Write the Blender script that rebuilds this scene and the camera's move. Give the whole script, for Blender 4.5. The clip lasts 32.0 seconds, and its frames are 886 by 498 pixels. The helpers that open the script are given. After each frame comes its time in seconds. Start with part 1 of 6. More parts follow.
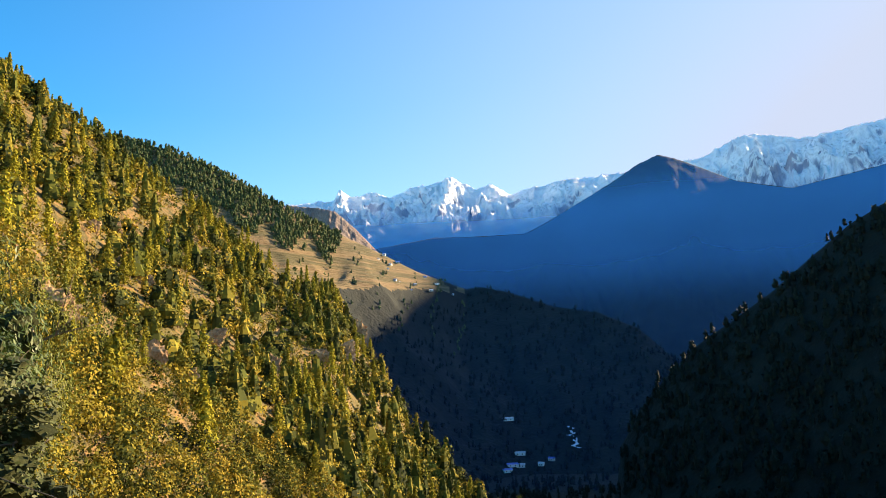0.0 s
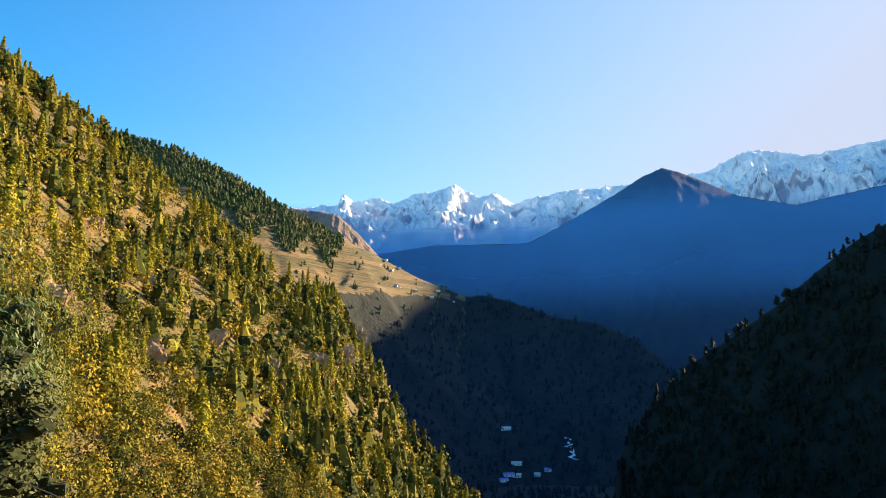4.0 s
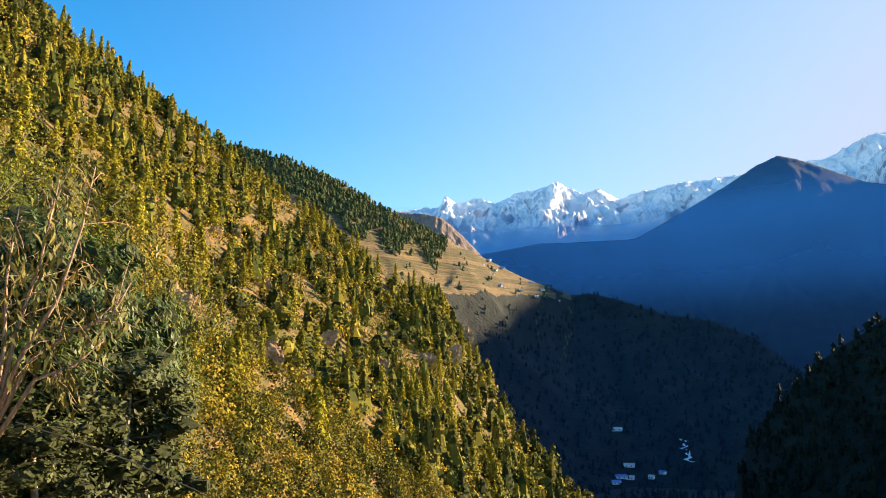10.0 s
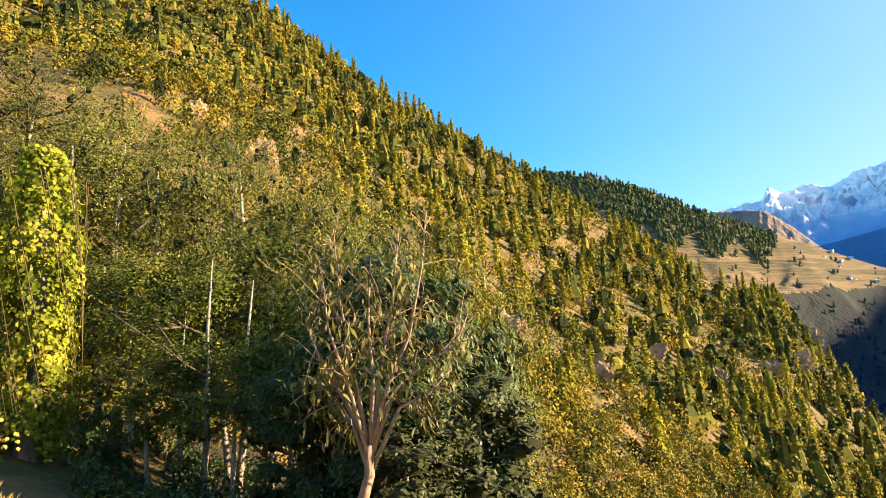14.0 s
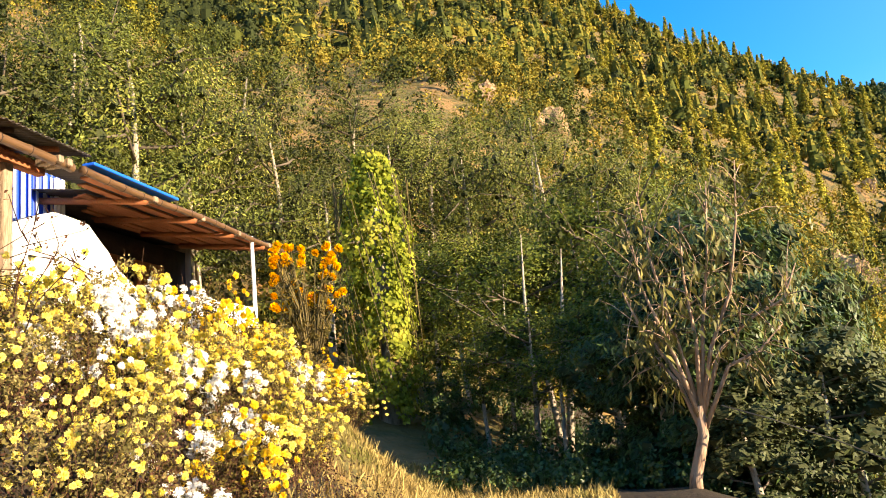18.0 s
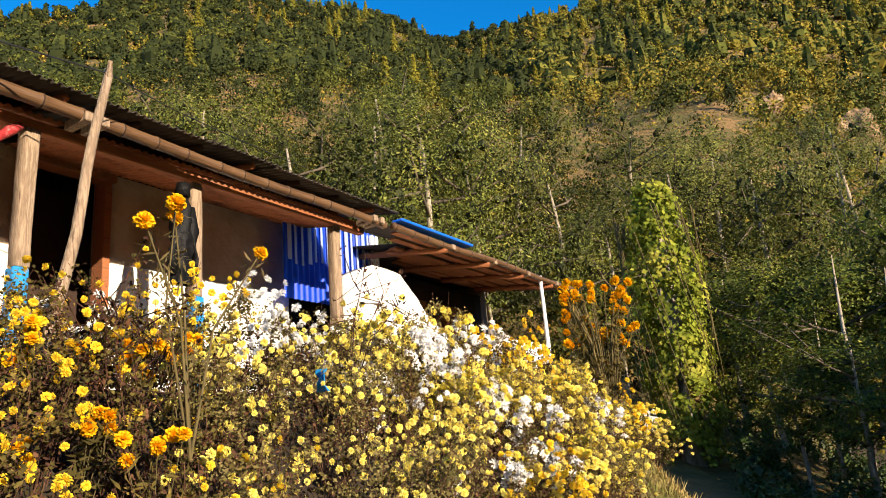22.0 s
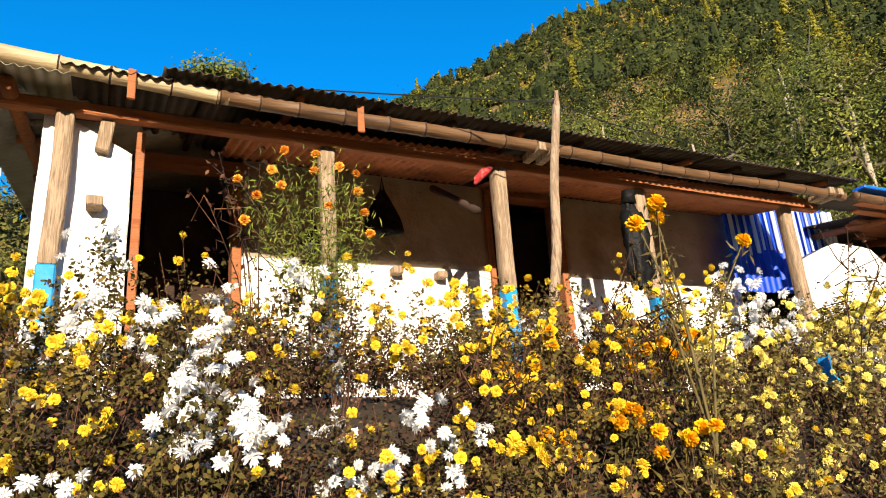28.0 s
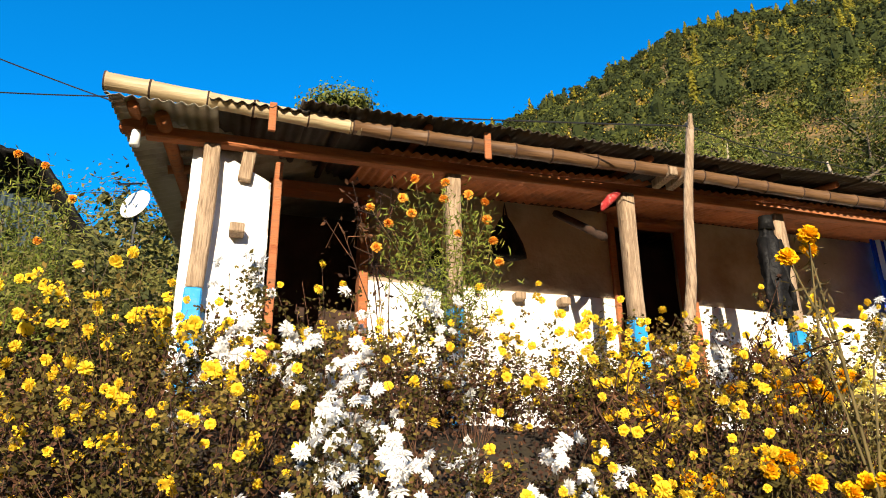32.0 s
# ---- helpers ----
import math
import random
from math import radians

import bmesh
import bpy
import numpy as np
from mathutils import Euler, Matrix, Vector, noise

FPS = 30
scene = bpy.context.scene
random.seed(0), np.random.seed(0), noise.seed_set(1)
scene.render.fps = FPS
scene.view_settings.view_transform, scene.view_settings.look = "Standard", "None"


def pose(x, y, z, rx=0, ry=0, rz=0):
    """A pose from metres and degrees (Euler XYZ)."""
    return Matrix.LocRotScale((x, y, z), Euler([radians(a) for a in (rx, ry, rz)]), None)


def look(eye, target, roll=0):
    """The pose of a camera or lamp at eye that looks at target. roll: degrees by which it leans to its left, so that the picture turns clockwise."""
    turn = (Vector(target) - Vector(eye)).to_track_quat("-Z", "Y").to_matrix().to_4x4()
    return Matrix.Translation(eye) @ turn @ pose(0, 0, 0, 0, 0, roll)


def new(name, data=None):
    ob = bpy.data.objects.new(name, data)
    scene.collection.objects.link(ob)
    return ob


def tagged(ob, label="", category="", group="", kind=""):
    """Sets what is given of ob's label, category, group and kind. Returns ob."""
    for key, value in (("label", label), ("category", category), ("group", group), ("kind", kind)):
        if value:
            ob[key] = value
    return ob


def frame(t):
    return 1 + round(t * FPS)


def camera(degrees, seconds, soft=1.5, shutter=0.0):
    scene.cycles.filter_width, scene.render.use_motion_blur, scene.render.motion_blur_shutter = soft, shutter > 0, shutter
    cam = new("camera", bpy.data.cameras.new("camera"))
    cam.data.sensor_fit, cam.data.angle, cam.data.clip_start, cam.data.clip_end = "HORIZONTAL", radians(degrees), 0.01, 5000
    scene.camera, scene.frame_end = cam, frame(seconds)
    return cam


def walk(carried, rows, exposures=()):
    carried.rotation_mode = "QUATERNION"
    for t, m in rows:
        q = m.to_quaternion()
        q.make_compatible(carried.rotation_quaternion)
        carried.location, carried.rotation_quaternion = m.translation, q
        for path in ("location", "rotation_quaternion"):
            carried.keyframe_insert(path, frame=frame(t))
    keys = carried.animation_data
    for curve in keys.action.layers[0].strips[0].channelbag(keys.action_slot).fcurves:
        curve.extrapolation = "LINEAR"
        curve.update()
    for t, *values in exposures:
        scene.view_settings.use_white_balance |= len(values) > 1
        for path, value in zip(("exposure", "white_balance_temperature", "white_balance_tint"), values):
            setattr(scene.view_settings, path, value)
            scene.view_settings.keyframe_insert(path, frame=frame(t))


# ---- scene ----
# ---------------------------------------------------------------- camera
cam = camera(62.8, 32.0, 1.0)
# seconds, place, then yaw, pitch and roll in degrees; the eye is near the origin
ROWS = [
    (0.0, 0.413, -0.160, 0.024, 6.042, 8.495, 1.985),
    (0.5, 0.380, -0.185, 0.016, 5.365, 8.429, 1.608),
    (1.0, 0.356, -0.187, 0.010, 4.702, 8.497, 1.200),
    (1.5, 0.340, -0.192, 0.010, 4.508, 8.755, 1.133),
    (2.0, 0.331, -0.178, 0.010, 4.758, 8.634, 1.220),
    (2.5, 0.321, -0.159, 0.009, 5.233, 8.348, 1.051),
    (3.0, 0.305, -0.134, 0.011, 5.577, 8.568, 0.916),
    (3.5, 0.288, -0.096, 0.010, 5.679, 8.849, 0.547),
    (5.5, 0.227, 0.164, -0.023, 8.423, 9.360, 0.545),
    (6.0, 0.185, 0.183, -0.028, 9.998, 9.564, 0.775),
    (6.5, 0.155, 0.202, -0.032, 10.883, 11.038, 0.947),
    (7.0, 0.117, 0.224, -0.022, 10.941, 10.804, 0.678),
    (7.5, 0.023, 0.208, -0.025, 11.438, 11.181, 0.755),
    (8.0, -0.024, 0.217, -0.012, 12.438, 11.033, 0.769),
    (8.5, -0.050, 0.241, -0.008, 11.165, 11.298, -0.003),
    (9.0, -0.082, 0.270, -0.015, 10.600, 10.611, -0.115),
    (9.5, -0.110, 0.285, -0.014, 12.042, 10.286, 0.445),
    (10.0, -0.154, 0.291, -0.021, 14.212, 9.123, 0.636),
    (10.5, -0.158, 0.304, -0.019, 19.945, 8.567, 1.351),
    (11.0, -0.166, 0.387, -0.004, 22.117, 8.238, 1.982),
    (11.5, -0.220, 0.379, -0.025, 24.927, 9.447, 2.403),
    (12.0, -0.264, 0.397, -0.013, 28.728, 9.912, 2.864),
    (12.5, -0.297, 0.405, -0.004, 32.163, 10.280, 3.405),
    (13.0, -0.314, 0.445, 0.003, 35.049, 10.668, 3.592),
    (13.5, -0.288, 0.389, -0.001, 37.425, 11.109, 3.496),
    (15.5, -0.168, 0.189, 0.007, 46.746, 11.597, 4.197),
    (16.0, -0.161, 0.175, 0.004, 49.980, 11.642, 4.849),
    (16.5, -0.144, 0.170, -0.004, 52.570, 10.252, 4.923),
    (17.0, -0.158, 0.141, 0.015, 55.829, 9.746, 4.541),
    (17.5, -0.128, 0.107, 0.030, 61.013, 9.692, 6.093),
    (18.0, -0.129, 0.136, 0.046, 63.905, 10.289, 5.728),
    (18.5, -0.080, 0.087, 0.019, 68.462, 11.088, 5.309),
    (19.0, -0.085, 0.069, 0.013, 72.656, 11.903, 4.994),
    (19.5, -0.133, 0.048, 0.031, 75.341, 11.902, 5.489),
    (20.0, -0.147, 0.056, 0.047, 78.492, 12.823, 6.379),
    (20.5, -0.093, 0.039, 0.016, 82.502, 13.756, 5.515),
    (21.0, -0.078, 0.039, 0.007, 84.784, 14.765, 4.894),
    (21.5, -0.061, 0.031, 0.007, 86.280, 15.490, 5.118),
    (22.0, -0.054, 0.025, 0.005, 86.265, 15.370, 4.829),
    (22.5, -0.048, 0.003, 0.000, 87.598, 15.340, 4.654),
    (23.0, -0.068, -0.072, -0.003, 87.619, 15.382, 5.109),
    (23.5, -0.082, -0.172, -0.014, 89.662, 16.478, 5.817),
    (24.0, -0.083, -0.213, -0.022, 92.647, 15.899, 6.434),
    (24.5, -0.127, -0.252, -0.008, 93.349, 16.325, 5.766),
    (25.0, -0.066, -0.280, -0.025, 95.385, 17.203, 3.752),
    (25.5, -0.026, -0.283, -0.022, 100.190, 17.011, 4.005),
    (26.0, -0.036, -0.290, -0.003, 104.415, 17.455, 3.932),
    (26.5, 0.005, -0.302, -0.031, 108.880, 17.987, 3.962),
    (28.5, 0.045, -0.355, -0.025, 122.333, 18.573, 3.965),
    (29.0, 0.045, -0.370, -0.022, 125.840, 19.059, 3.463),
    (29.5, 0.049, -0.396, 0.001, 129.217, 20.927, 3.085),
    (30.0, 0.064, -0.419, 0.003, 132.793, 21.470, 2.242),
    (30.5, 0.108, -0.427, -0.001, 132.854, 20.654, 1.640),
    (31.0, 0.117, -0.426, 0.023, 132.003, 21.362, 0.326),
    (31.5, 0.104, -0.422, 0.036, 128.915, 21.100, 0.288),
    (32.0, 0.096, -0.433, 0.038, 127.131, 20.439, 0.792),
]
EXPOSURES = [(0.0, 1.58, 8250, 13), (8.0, 1.54, 8150, 13), (11.0, 1.62, 8250, 13), (13.0, 1.82, 8250, 15), (17.0, 1.84, 7550, 14), (19.0, 1.68, 7150, 14), (22.0, 1.07, 6600, 15), (26.0, 1.15, 6500, 13), (32.0, 1.15, 6550, 11)]
walk(cam, [(t, pose(x, y, z, 90 + p, r, a)) for t, x, y, z, a, p, r in ROWS], EXPOSURES)

# ---------------------------------------------------------------- light
SUN_AZ, SUN_EL = radians(52), radians(19)
to_sun = Vector((math.sin(SUN_AZ) * math.cos(SUN_EL), math.cos(SUN_AZ) * math.cos(SUN_EL), math.sin(SUN_EL)))
sun_data = bpy.data.lights.new("sun", "SUN")
sun_data.energy, sun_data.angle, sun_data.color = 5.0, radians(0.5), (1.0, 0.87, 0.66)
sun = new("sun", sun_data)
sun.matrix_world = look(to_sun * 50, (0, 0, 0))
world = bpy.data.worlds.new("sky")
scene.world = world
world.use_nodes = True
wn = world.node_tree
sky = wn.nodes.new("ShaderNodeTexSky")
sky.sky_type, sky.sun_disc = "NISHITA", False
sky.sun_elevation, sky.sun_rotation = SUN_EL, SUN_AZ
sky.altitude, sky.air_density, sky.dust_density, sky.ozone_density = 1800, 1.0, 0.7, 2.0
tone = wn.nodes.new("ShaderNodeHueSaturation")
tone.inputs["Saturation"].default_value = 1.5
wn.links.new(sky.outputs[0], tone.inputs["Color"])
# the air brightens and pales towards the sun
way = wn.nodes.new("ShaderNodeTexCoord")
dot = wn.nodes.new("ShaderNodeVectorMath")
dot.operation = "DOT_PRODUCT"
dot.inputs[1].default_value = to_sun
wn.links.new(way.outputs["Generated"], dot.inputs[0])
lobe = wn.nodes.new("ShaderNodeMapRange")
lobe.inputs["From Min"].default_value, lobe.inputs["From Max"].default_value = -0.1, 0.97
# and towards the horizon
low = wn.nodes.new("ShaderNodeSeparateXYZ")
wn.links.new(way.outputs["Generated"], low.inputs[0])
sink = wn.nodes.new("ShaderNodeMath")
sink.operation = "MULTIPLY_ADD"
sink.inputs[1].default_value, sink.inputs[2].default_value = -0.7, 0.30
wn.links.new(low.outputs["Z"], sink.inputs[0])
both = wn.nodes.new("ShaderNodeMath")
wn.links.new(dot.outputs["Value"], both.inputs[0])
wn.links.new(sink.outputs[0], both.inputs[1])
wn.links.new(both.outputs[0], lobe.inputs["Value"])
curve_ = wn.nodes.new("ShaderNodeMath")
curve_.operation = "POWER"
curve_.inputs[1].default_value = 2.1
wn.links.new(lobe.outputs[0], curve_.inputs[0])
pale = wn.nodes.new("ShaderNodeMix")
pale.data_type = "RGBA"
pale.inputs["B"].default_value = (1.36, 1.80, 2.75, 1)
wn.links.new(curve_.outputs[0], pale.inputs["Factor"])
wn.links.new(tone.outputs[0], pale.inputs["A"])
wn.links.new(pale.outputs["Result"], wn.nodes["Background"].inputs["Color"])
wn.nodes["Background"].inputs["Strength"].default_value = 0.14

# ---------------------------------------------------------------- materials


def material(name, colours, scale=3.0, rough=0.9, bump=0.3, bump_scale=None, metal=0.0, detail=6.0, per_piece=0.0, island=0.0, coords="Object", spread=(0.3, 0.7), stretch=(1, 1, 1), translucent=0.0, spec=0.3, tint=False):
    """A surface whose colours run along a noise; per_piece and island shift the brightness from piece to piece."""
    m = bpy.data.materials.new(name)
    m.use_nodes = True
    nt = m.node_tree
    n, l = nt.nodes, nt.links
    bsdf = n["Principled BSDF"]
    bsdf.inputs["Roughness"].default_value, bsdf.inputs["Metallic"].default_value = rough, metal
    bsdf.inputs["Specular IOR Level"].default_value = spec
    tc = n.new("ShaderNodeTexCoord")
    mp = n.new("ShaderNodeMapping")
    mp.inputs["Scale"].default_value = stretch
    l.new(tc.outputs[coords], mp.inputs["Vector"])
    nz = n.new("ShaderNodeTexNoise")
    nz.inputs["Scale"].default_value, nz.inputs["Detail"].default_value, nz.inputs["Roughness"].default_value = scale, detail, 0.62
    l.new(mp.outputs[0], nz.inputs["Vector"])
    ramp = n.new("ShaderNodeValToRGB")
    els = ramp.color_ramp.elements
    while len(els) < len(colours):
        els.new(0.5)
    for i, c in enumerate(colours):
        els[i].position = spread[0] + (spread[1] - spread[0]) * i / max(1, len(colours) - 1)
        els[i].color = (*c, 1)
    fac = nz.outputs["Fac"]
    if tint:
        # each plant has a tint of its own
        at = n.new("ShaderNodeAttribute")
        at.attribute_name = "tint"
        mad = n.new("ShaderNodeMath")
        mad.operation = "MULTIPLY_ADD"
        mad.inputs[1].default_value = 0.24
        l.new(fac, mad.inputs[0])
        l.new(at.outputs["Fac"], mad.inputs[2])
        fac = mad.outputs[0]
    l.new(fac, ramp.inputs[0])
    col = ramp.outputs[0]
    for amount, socket in ((per_piece, "piece"), (island, "island")):
        if amount:
            src = n.new("ShaderNodeObjectInfo").outputs["Random"] if socket == "piece" else n.new("ShaderNodeNewGeometry").outputs["Random Per Island"]
            rng = n.new("ShaderNodeMapRange")
            rng.inputs["To Min"].default_value, rng.inputs["To Max"].default_value = 1 - amount, 1 + amount
            l.new(src, rng.inputs["Value"])
            hs = n.new("ShaderNodeHueSaturation")
            l.new(rng.outputs[0], hs.inputs["Value"])
            l.new(col, hs.inputs["Color"])
            col = hs.outputs[0]
    l.new(col, bsdf.inputs["Base Color"])
    if bump:
        b2 = n.new("ShaderNodeTexNoise")
        b2.inputs["Scale"].default_value, b2.inputs["Detail"].default_value = bump_scale or scale * 4, 8
        l.new(mp.outputs[0], b2.inputs["Vector"])
        bp = n.new("ShaderNodeBump")
        bp.inputs["Strength"].default_value = bump
        bp.inputs["Distance"].default_value = 0.5 / (bump_scale or scale * 4)
        l.new(b2.outputs["Fac"], bp.inputs["Height"])
        l.new(bp.outputs[0], bsdf.inputs["Normal"])
    if translucent:
        tr = n.new("ShaderNodeBsdfTranslucent")
        l.new(col, tr.inputs["Color"])
        mx = n.new("ShaderNodeMixShader")
        mx.inputs[0].default_value = translucent
        l.new(bsdf.outputs[0], mx.inputs[1])
        l.new(tr.outputs[0], mx.inputs[2])
        l.new(mx.outputs[0], n["Material Output"].inputs["Surface"])
    return m


M_SLOPE = material("dry_slope", [(0.26, 0.13, 0.045), (0.15, 0.10, 0.03), (0.08, 0.07, 0.02), (0.24, 0.135, 0.05), (0.10, 0.08, 0.022)], 0.22, bump=0.9, bump_scale=1.2)
M_BANK = material("dry_grass_bank", [(0.16, 0.10, 0.035), (0.30, 0.20, 0.07), (0.10, 0.09, 0.025)], 1.4, bump=0.6, bump_scale=22)
M_BUSH = material("hill_foliage", [(0.03, 0.038, 0.011), (0.105, 0.115, 0.020), (0.235, 0.185, 0.027), (0.36, 0.25, 0.036), (0.185, 0.155, 0.026), (0.36, 0.19, 0.065)], 0.35, rough=0.85, bump=0, island=0.3, translucent=0.12, spec=0.1, tint=True, spread=(0.1, 1.05))
M_PINE = material("pine_foliage", [(0.16, 0.165, 0.020), (0.28, 0.24, 0.028), (0.20, 0.19, 0.022)], 0.4, rough=0.85, bump=0, island=0.3, per_piece=0.3, translucent=0.2, spec=0.1)
M_TRUNK = material("pine_bark", [(0.12, 0.08, 0.05), (0.22, 0.16, 0.11)], 4, bump=0.6)
M_FAR = material("far_terraced_slope", [(0.14, 0.085, 0.04), (0.22, 0.145, 0.07), (0.085, 0.075, 0.03), (0.18, 0.12, 0.06)], 0.03, bump=0.9, bump_scale=0.12, stretch=(0.3, 0.3, 6.0), spread=(0.28, 0.72))
# near-black forest: the valley's deep shade is put into this colour
M_DARK = material("shaded_forest_slope", [(0.003, 0.006, 0.004), (0.007, 0.012, 0.007), (0.014, 0.017, 0.010)], 0.03, bump=0.9, bump_scale=0.25)
M_GREY = material("bare_ridge", [(0.15, 0.11, 0.10), (0.24, 0.18, 0.15), (0.19, 0.14, 0.12)], 0.02, bump=0.8, bump_scale=0.06, stretch=(2.5, 2.5, 0.5))


def smooth(a, b, x):
    s = np.clip((x - a) / (b - a), 0, 1)
    return s * s * (3 - 2 * s)


def fbm(x, y, octaves=5, seed=0.0, ridged=False):
    """Value noise on numpy arrays, about -1 to 1."""
    out, amp, tot = np.zeros_like(x, dtype=float), 1.0, 0.0
    for o in range(octaves):
        xi, yi = np.floor(x), np.floor(y)
        fx, fy = x - xi, y - yi
        fx, fy = fx * fx * (3 - 2 * fx), fy * fy * (3 - 2 * fy)

        def h(i, j):
            v = np.sin(i * 127.1 + j * 311.7 + seed * 74.7 + o * 13.3) * 43758.5453
            return (v - np.floor(v)) * 2 - 1
        v = (h(xi, yi) * (1 - fx) + h(xi + 1, yi) * fx) * (1 - fy) + (h(xi, yi + 1) * (1 - fx) + h(xi + 1, yi + 1) * fx) * fy
        out += amp * ((1 - 2 * np.abs(v)) if ridged else v)
        tot += amp
        x, y, amp = x * 2.03 + 5.1, y * 2.03 + 1.7, amp * 0.5
    return out / tot


def mesh_from(name, verts, faces):
    """A mesh from numpy arrays of vertices and of faces with equally many corners."""
    me = bpy.data.meshes.new(name)
    verts, faces = np.asarray(verts, dtype=np.float32), np.asarray(faces, dtype=np.int32)
    k = faces.shape[1]
    me.vertices.add(len(verts))
    me.vertices.foreach_set("co", verts.ravel())
    me.loops.add(faces.size)
    me.loops.foreach_set("vertex_index", faces.ravel())
    me.polygons.add(len(faces))
    me.polygons.foreach_set("loop_start", np.arange(0, faces.size, k, dtype=np.int32))
    me.update(calc_edges=True)
    me.validate()
    return me


def grid_mesh(name, X, Y, Z, material_, flat=False):
    r, c = X.shape
    i = np.arange(r * c).reshape(r, c)
    faces = np.stack([i[:-1, :-1], i[:-1, 1:], i[1:, 1:], i[1:, :-1]], -1).reshape(-1, 4)
    me = mesh_from(name, np.stack([X, Y, Z], -1).reshape(-1, 3), faces)
    me.materials.append(material_)
    me.polygons.foreach_set("use_smooth", np.full(len(faces), not flat))
    return me


def leaf_quads(rng, centres, size, aspect=0.5, droop=0.0, normals=None, jitter=0.35):
    """Folded leaf blades (two triangles each, as one four-cornered face) at the centres; droop 1 hangs them down."""
    n = len(centres)
    d = rng.normal(size=(n, 3))
    d /= np.linalg.norm(d, axis=1, keepdims=True)
    d = d * (1 - droop) + np.array([0, 0, -1.0]) * droop
    d /= np.linalg.norm(d, axis=1, keepdims=True)
    if normals is None:
        w = np.cross(d, rng.normal(size=(n, 3)))
    else:
        # blades lie along the surface of the crown, as leaves that turn to the light do
        f = normals / (np.linalg.norm(normals, axis=1, keepdims=True) + 1e-9) + rng.normal(size=(n, 3)) * 0.38
        f /= np.linalg.norm(f, axis=1, keepdims=True) + 1e-9
        d = d - f * np.sum(d * f, axis=1, keepdims=True)
        d /= np.linalg.norm(d, axis=1, keepdims=True) + 1e-9
        w = np.cross(f, d)
    w /= np.linalg.norm(w, axis=1, keepdims=True) + 1e-9
    s = (np.asarray(size) * (1 + jitter * rng.uniform(-1, 1, n)))[:, None]
    up = np.cross(w, d) * s * 0.12
    c = np.asarray(centres)
    v = np.stack([c - d * s * 0.5, c + w * s * aspect * 0.5 - d * s * 0.05 + up, c + d * s * 0.5, c - w * s * aspect * 0.5 - d * s * 0.05 + up], 1)
    return v.reshape(-1, 3)


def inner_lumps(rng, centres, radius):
    """Six-sided lumps that darken the inside of a crown, as four-cornered faces."""
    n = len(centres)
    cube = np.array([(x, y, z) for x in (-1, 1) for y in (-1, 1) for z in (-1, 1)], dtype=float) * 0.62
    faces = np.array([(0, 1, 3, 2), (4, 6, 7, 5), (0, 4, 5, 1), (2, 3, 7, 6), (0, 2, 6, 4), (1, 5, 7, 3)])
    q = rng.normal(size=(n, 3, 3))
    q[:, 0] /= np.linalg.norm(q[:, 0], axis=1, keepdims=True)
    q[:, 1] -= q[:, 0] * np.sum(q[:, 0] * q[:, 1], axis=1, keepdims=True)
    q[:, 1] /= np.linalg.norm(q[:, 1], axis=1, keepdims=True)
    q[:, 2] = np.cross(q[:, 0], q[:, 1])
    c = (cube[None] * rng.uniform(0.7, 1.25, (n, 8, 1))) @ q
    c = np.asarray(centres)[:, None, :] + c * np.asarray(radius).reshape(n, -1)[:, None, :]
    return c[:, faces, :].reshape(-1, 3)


def leaf_mesh(name, verts, material_, tint=None):
    me = mesh_from(name, verts, np.arange(len(verts)).reshape(-1, 4))
    if tint is not None:
        me.attributes.new("tint", "FLOAT", "FACE").data.foreach_set("value", np.asarray(tint, dtype=np.float32))
    me.materials.append(material_)
    return me


def bm_mesh(name, bm, material_, smooth_=False):
    me = bpy.data.meshes.new(name)
    bm.normal_update()
    bm.to_mesh(me)
    bm.free()
    if material_:
        me.materials.append(material_)
    if smooth_:
        me.polygons.foreach_set("use_smooth", np.full(len(me.polygons), True))
    return me


def part(name, bm, material_, parent, label="", smooth_=False):
    me = bm if isinstance(bm, bpy.types.Mesh) else bm_mesh(name, bm, material_, smooth_)
    ob = new(name, me)
    ob.parent = parent
    return tagged(ob, label)


def thing(name, at, turn=0.0, label="", category="", group="", kind=""):
    ob = new(name)
    ob.matrix_world = pose(*at, 0, 0, turn)
    return tagged(ob, label, category, group, kind)


def box(bm, lo, hi, bevel=0.0, m=None):
    """A box with softened edges added to bm."""
    lo, hi = Vector(lo), Vector(hi)
    got = bmesh.ops.create_cube(bm, size=1.0)["verts"]
    c, s = (lo + hi) / 2, hi - lo
    for v in got:
        v.co = Vector((c[i] + v.co[i] * s[i] for i in range(3)))
    if bevel:
        edges = list({e for v in got for e in v.link_edges})
        out = bmesh.ops.bevel(bm, geom=edges, offset=bevel, segments=1, affect="EDGES")
        got = out["verts"]
    if m is not None:
        for v in got:
            v.co = m @ v.co
    return got


def tube(bm, points, radii, sides=8, cap=True):
    """A tapered limb through the points."""
    rings = []
    for i, p in enumerate(points):
        p = Vector(p)
        a = Vector(points[max(0, i - 1)])
        b = Vector(points[min(len(points) - 1, i + 1)])
        q = (b - a).to_track_quat("Z", "Y")
        rings.append([bm.verts.new(p + q @ Vector((math.cos(2 * math.pi * k / sides) * radii[i], math.sin(2 * math.pi * k / sides) * radii[i], 0))) for k in range(sides)])
    for a, b in zip(rings, rings[1:]):
        for k in range(sides):
            bm.faces.new((a[k], a[(k + 1) % sides], b[(k + 1) % sides], b[k]))
    if cap:
        bm.faces.new(rings[0][::-1])
        bm.faces.new(rings[-1])
    return rings


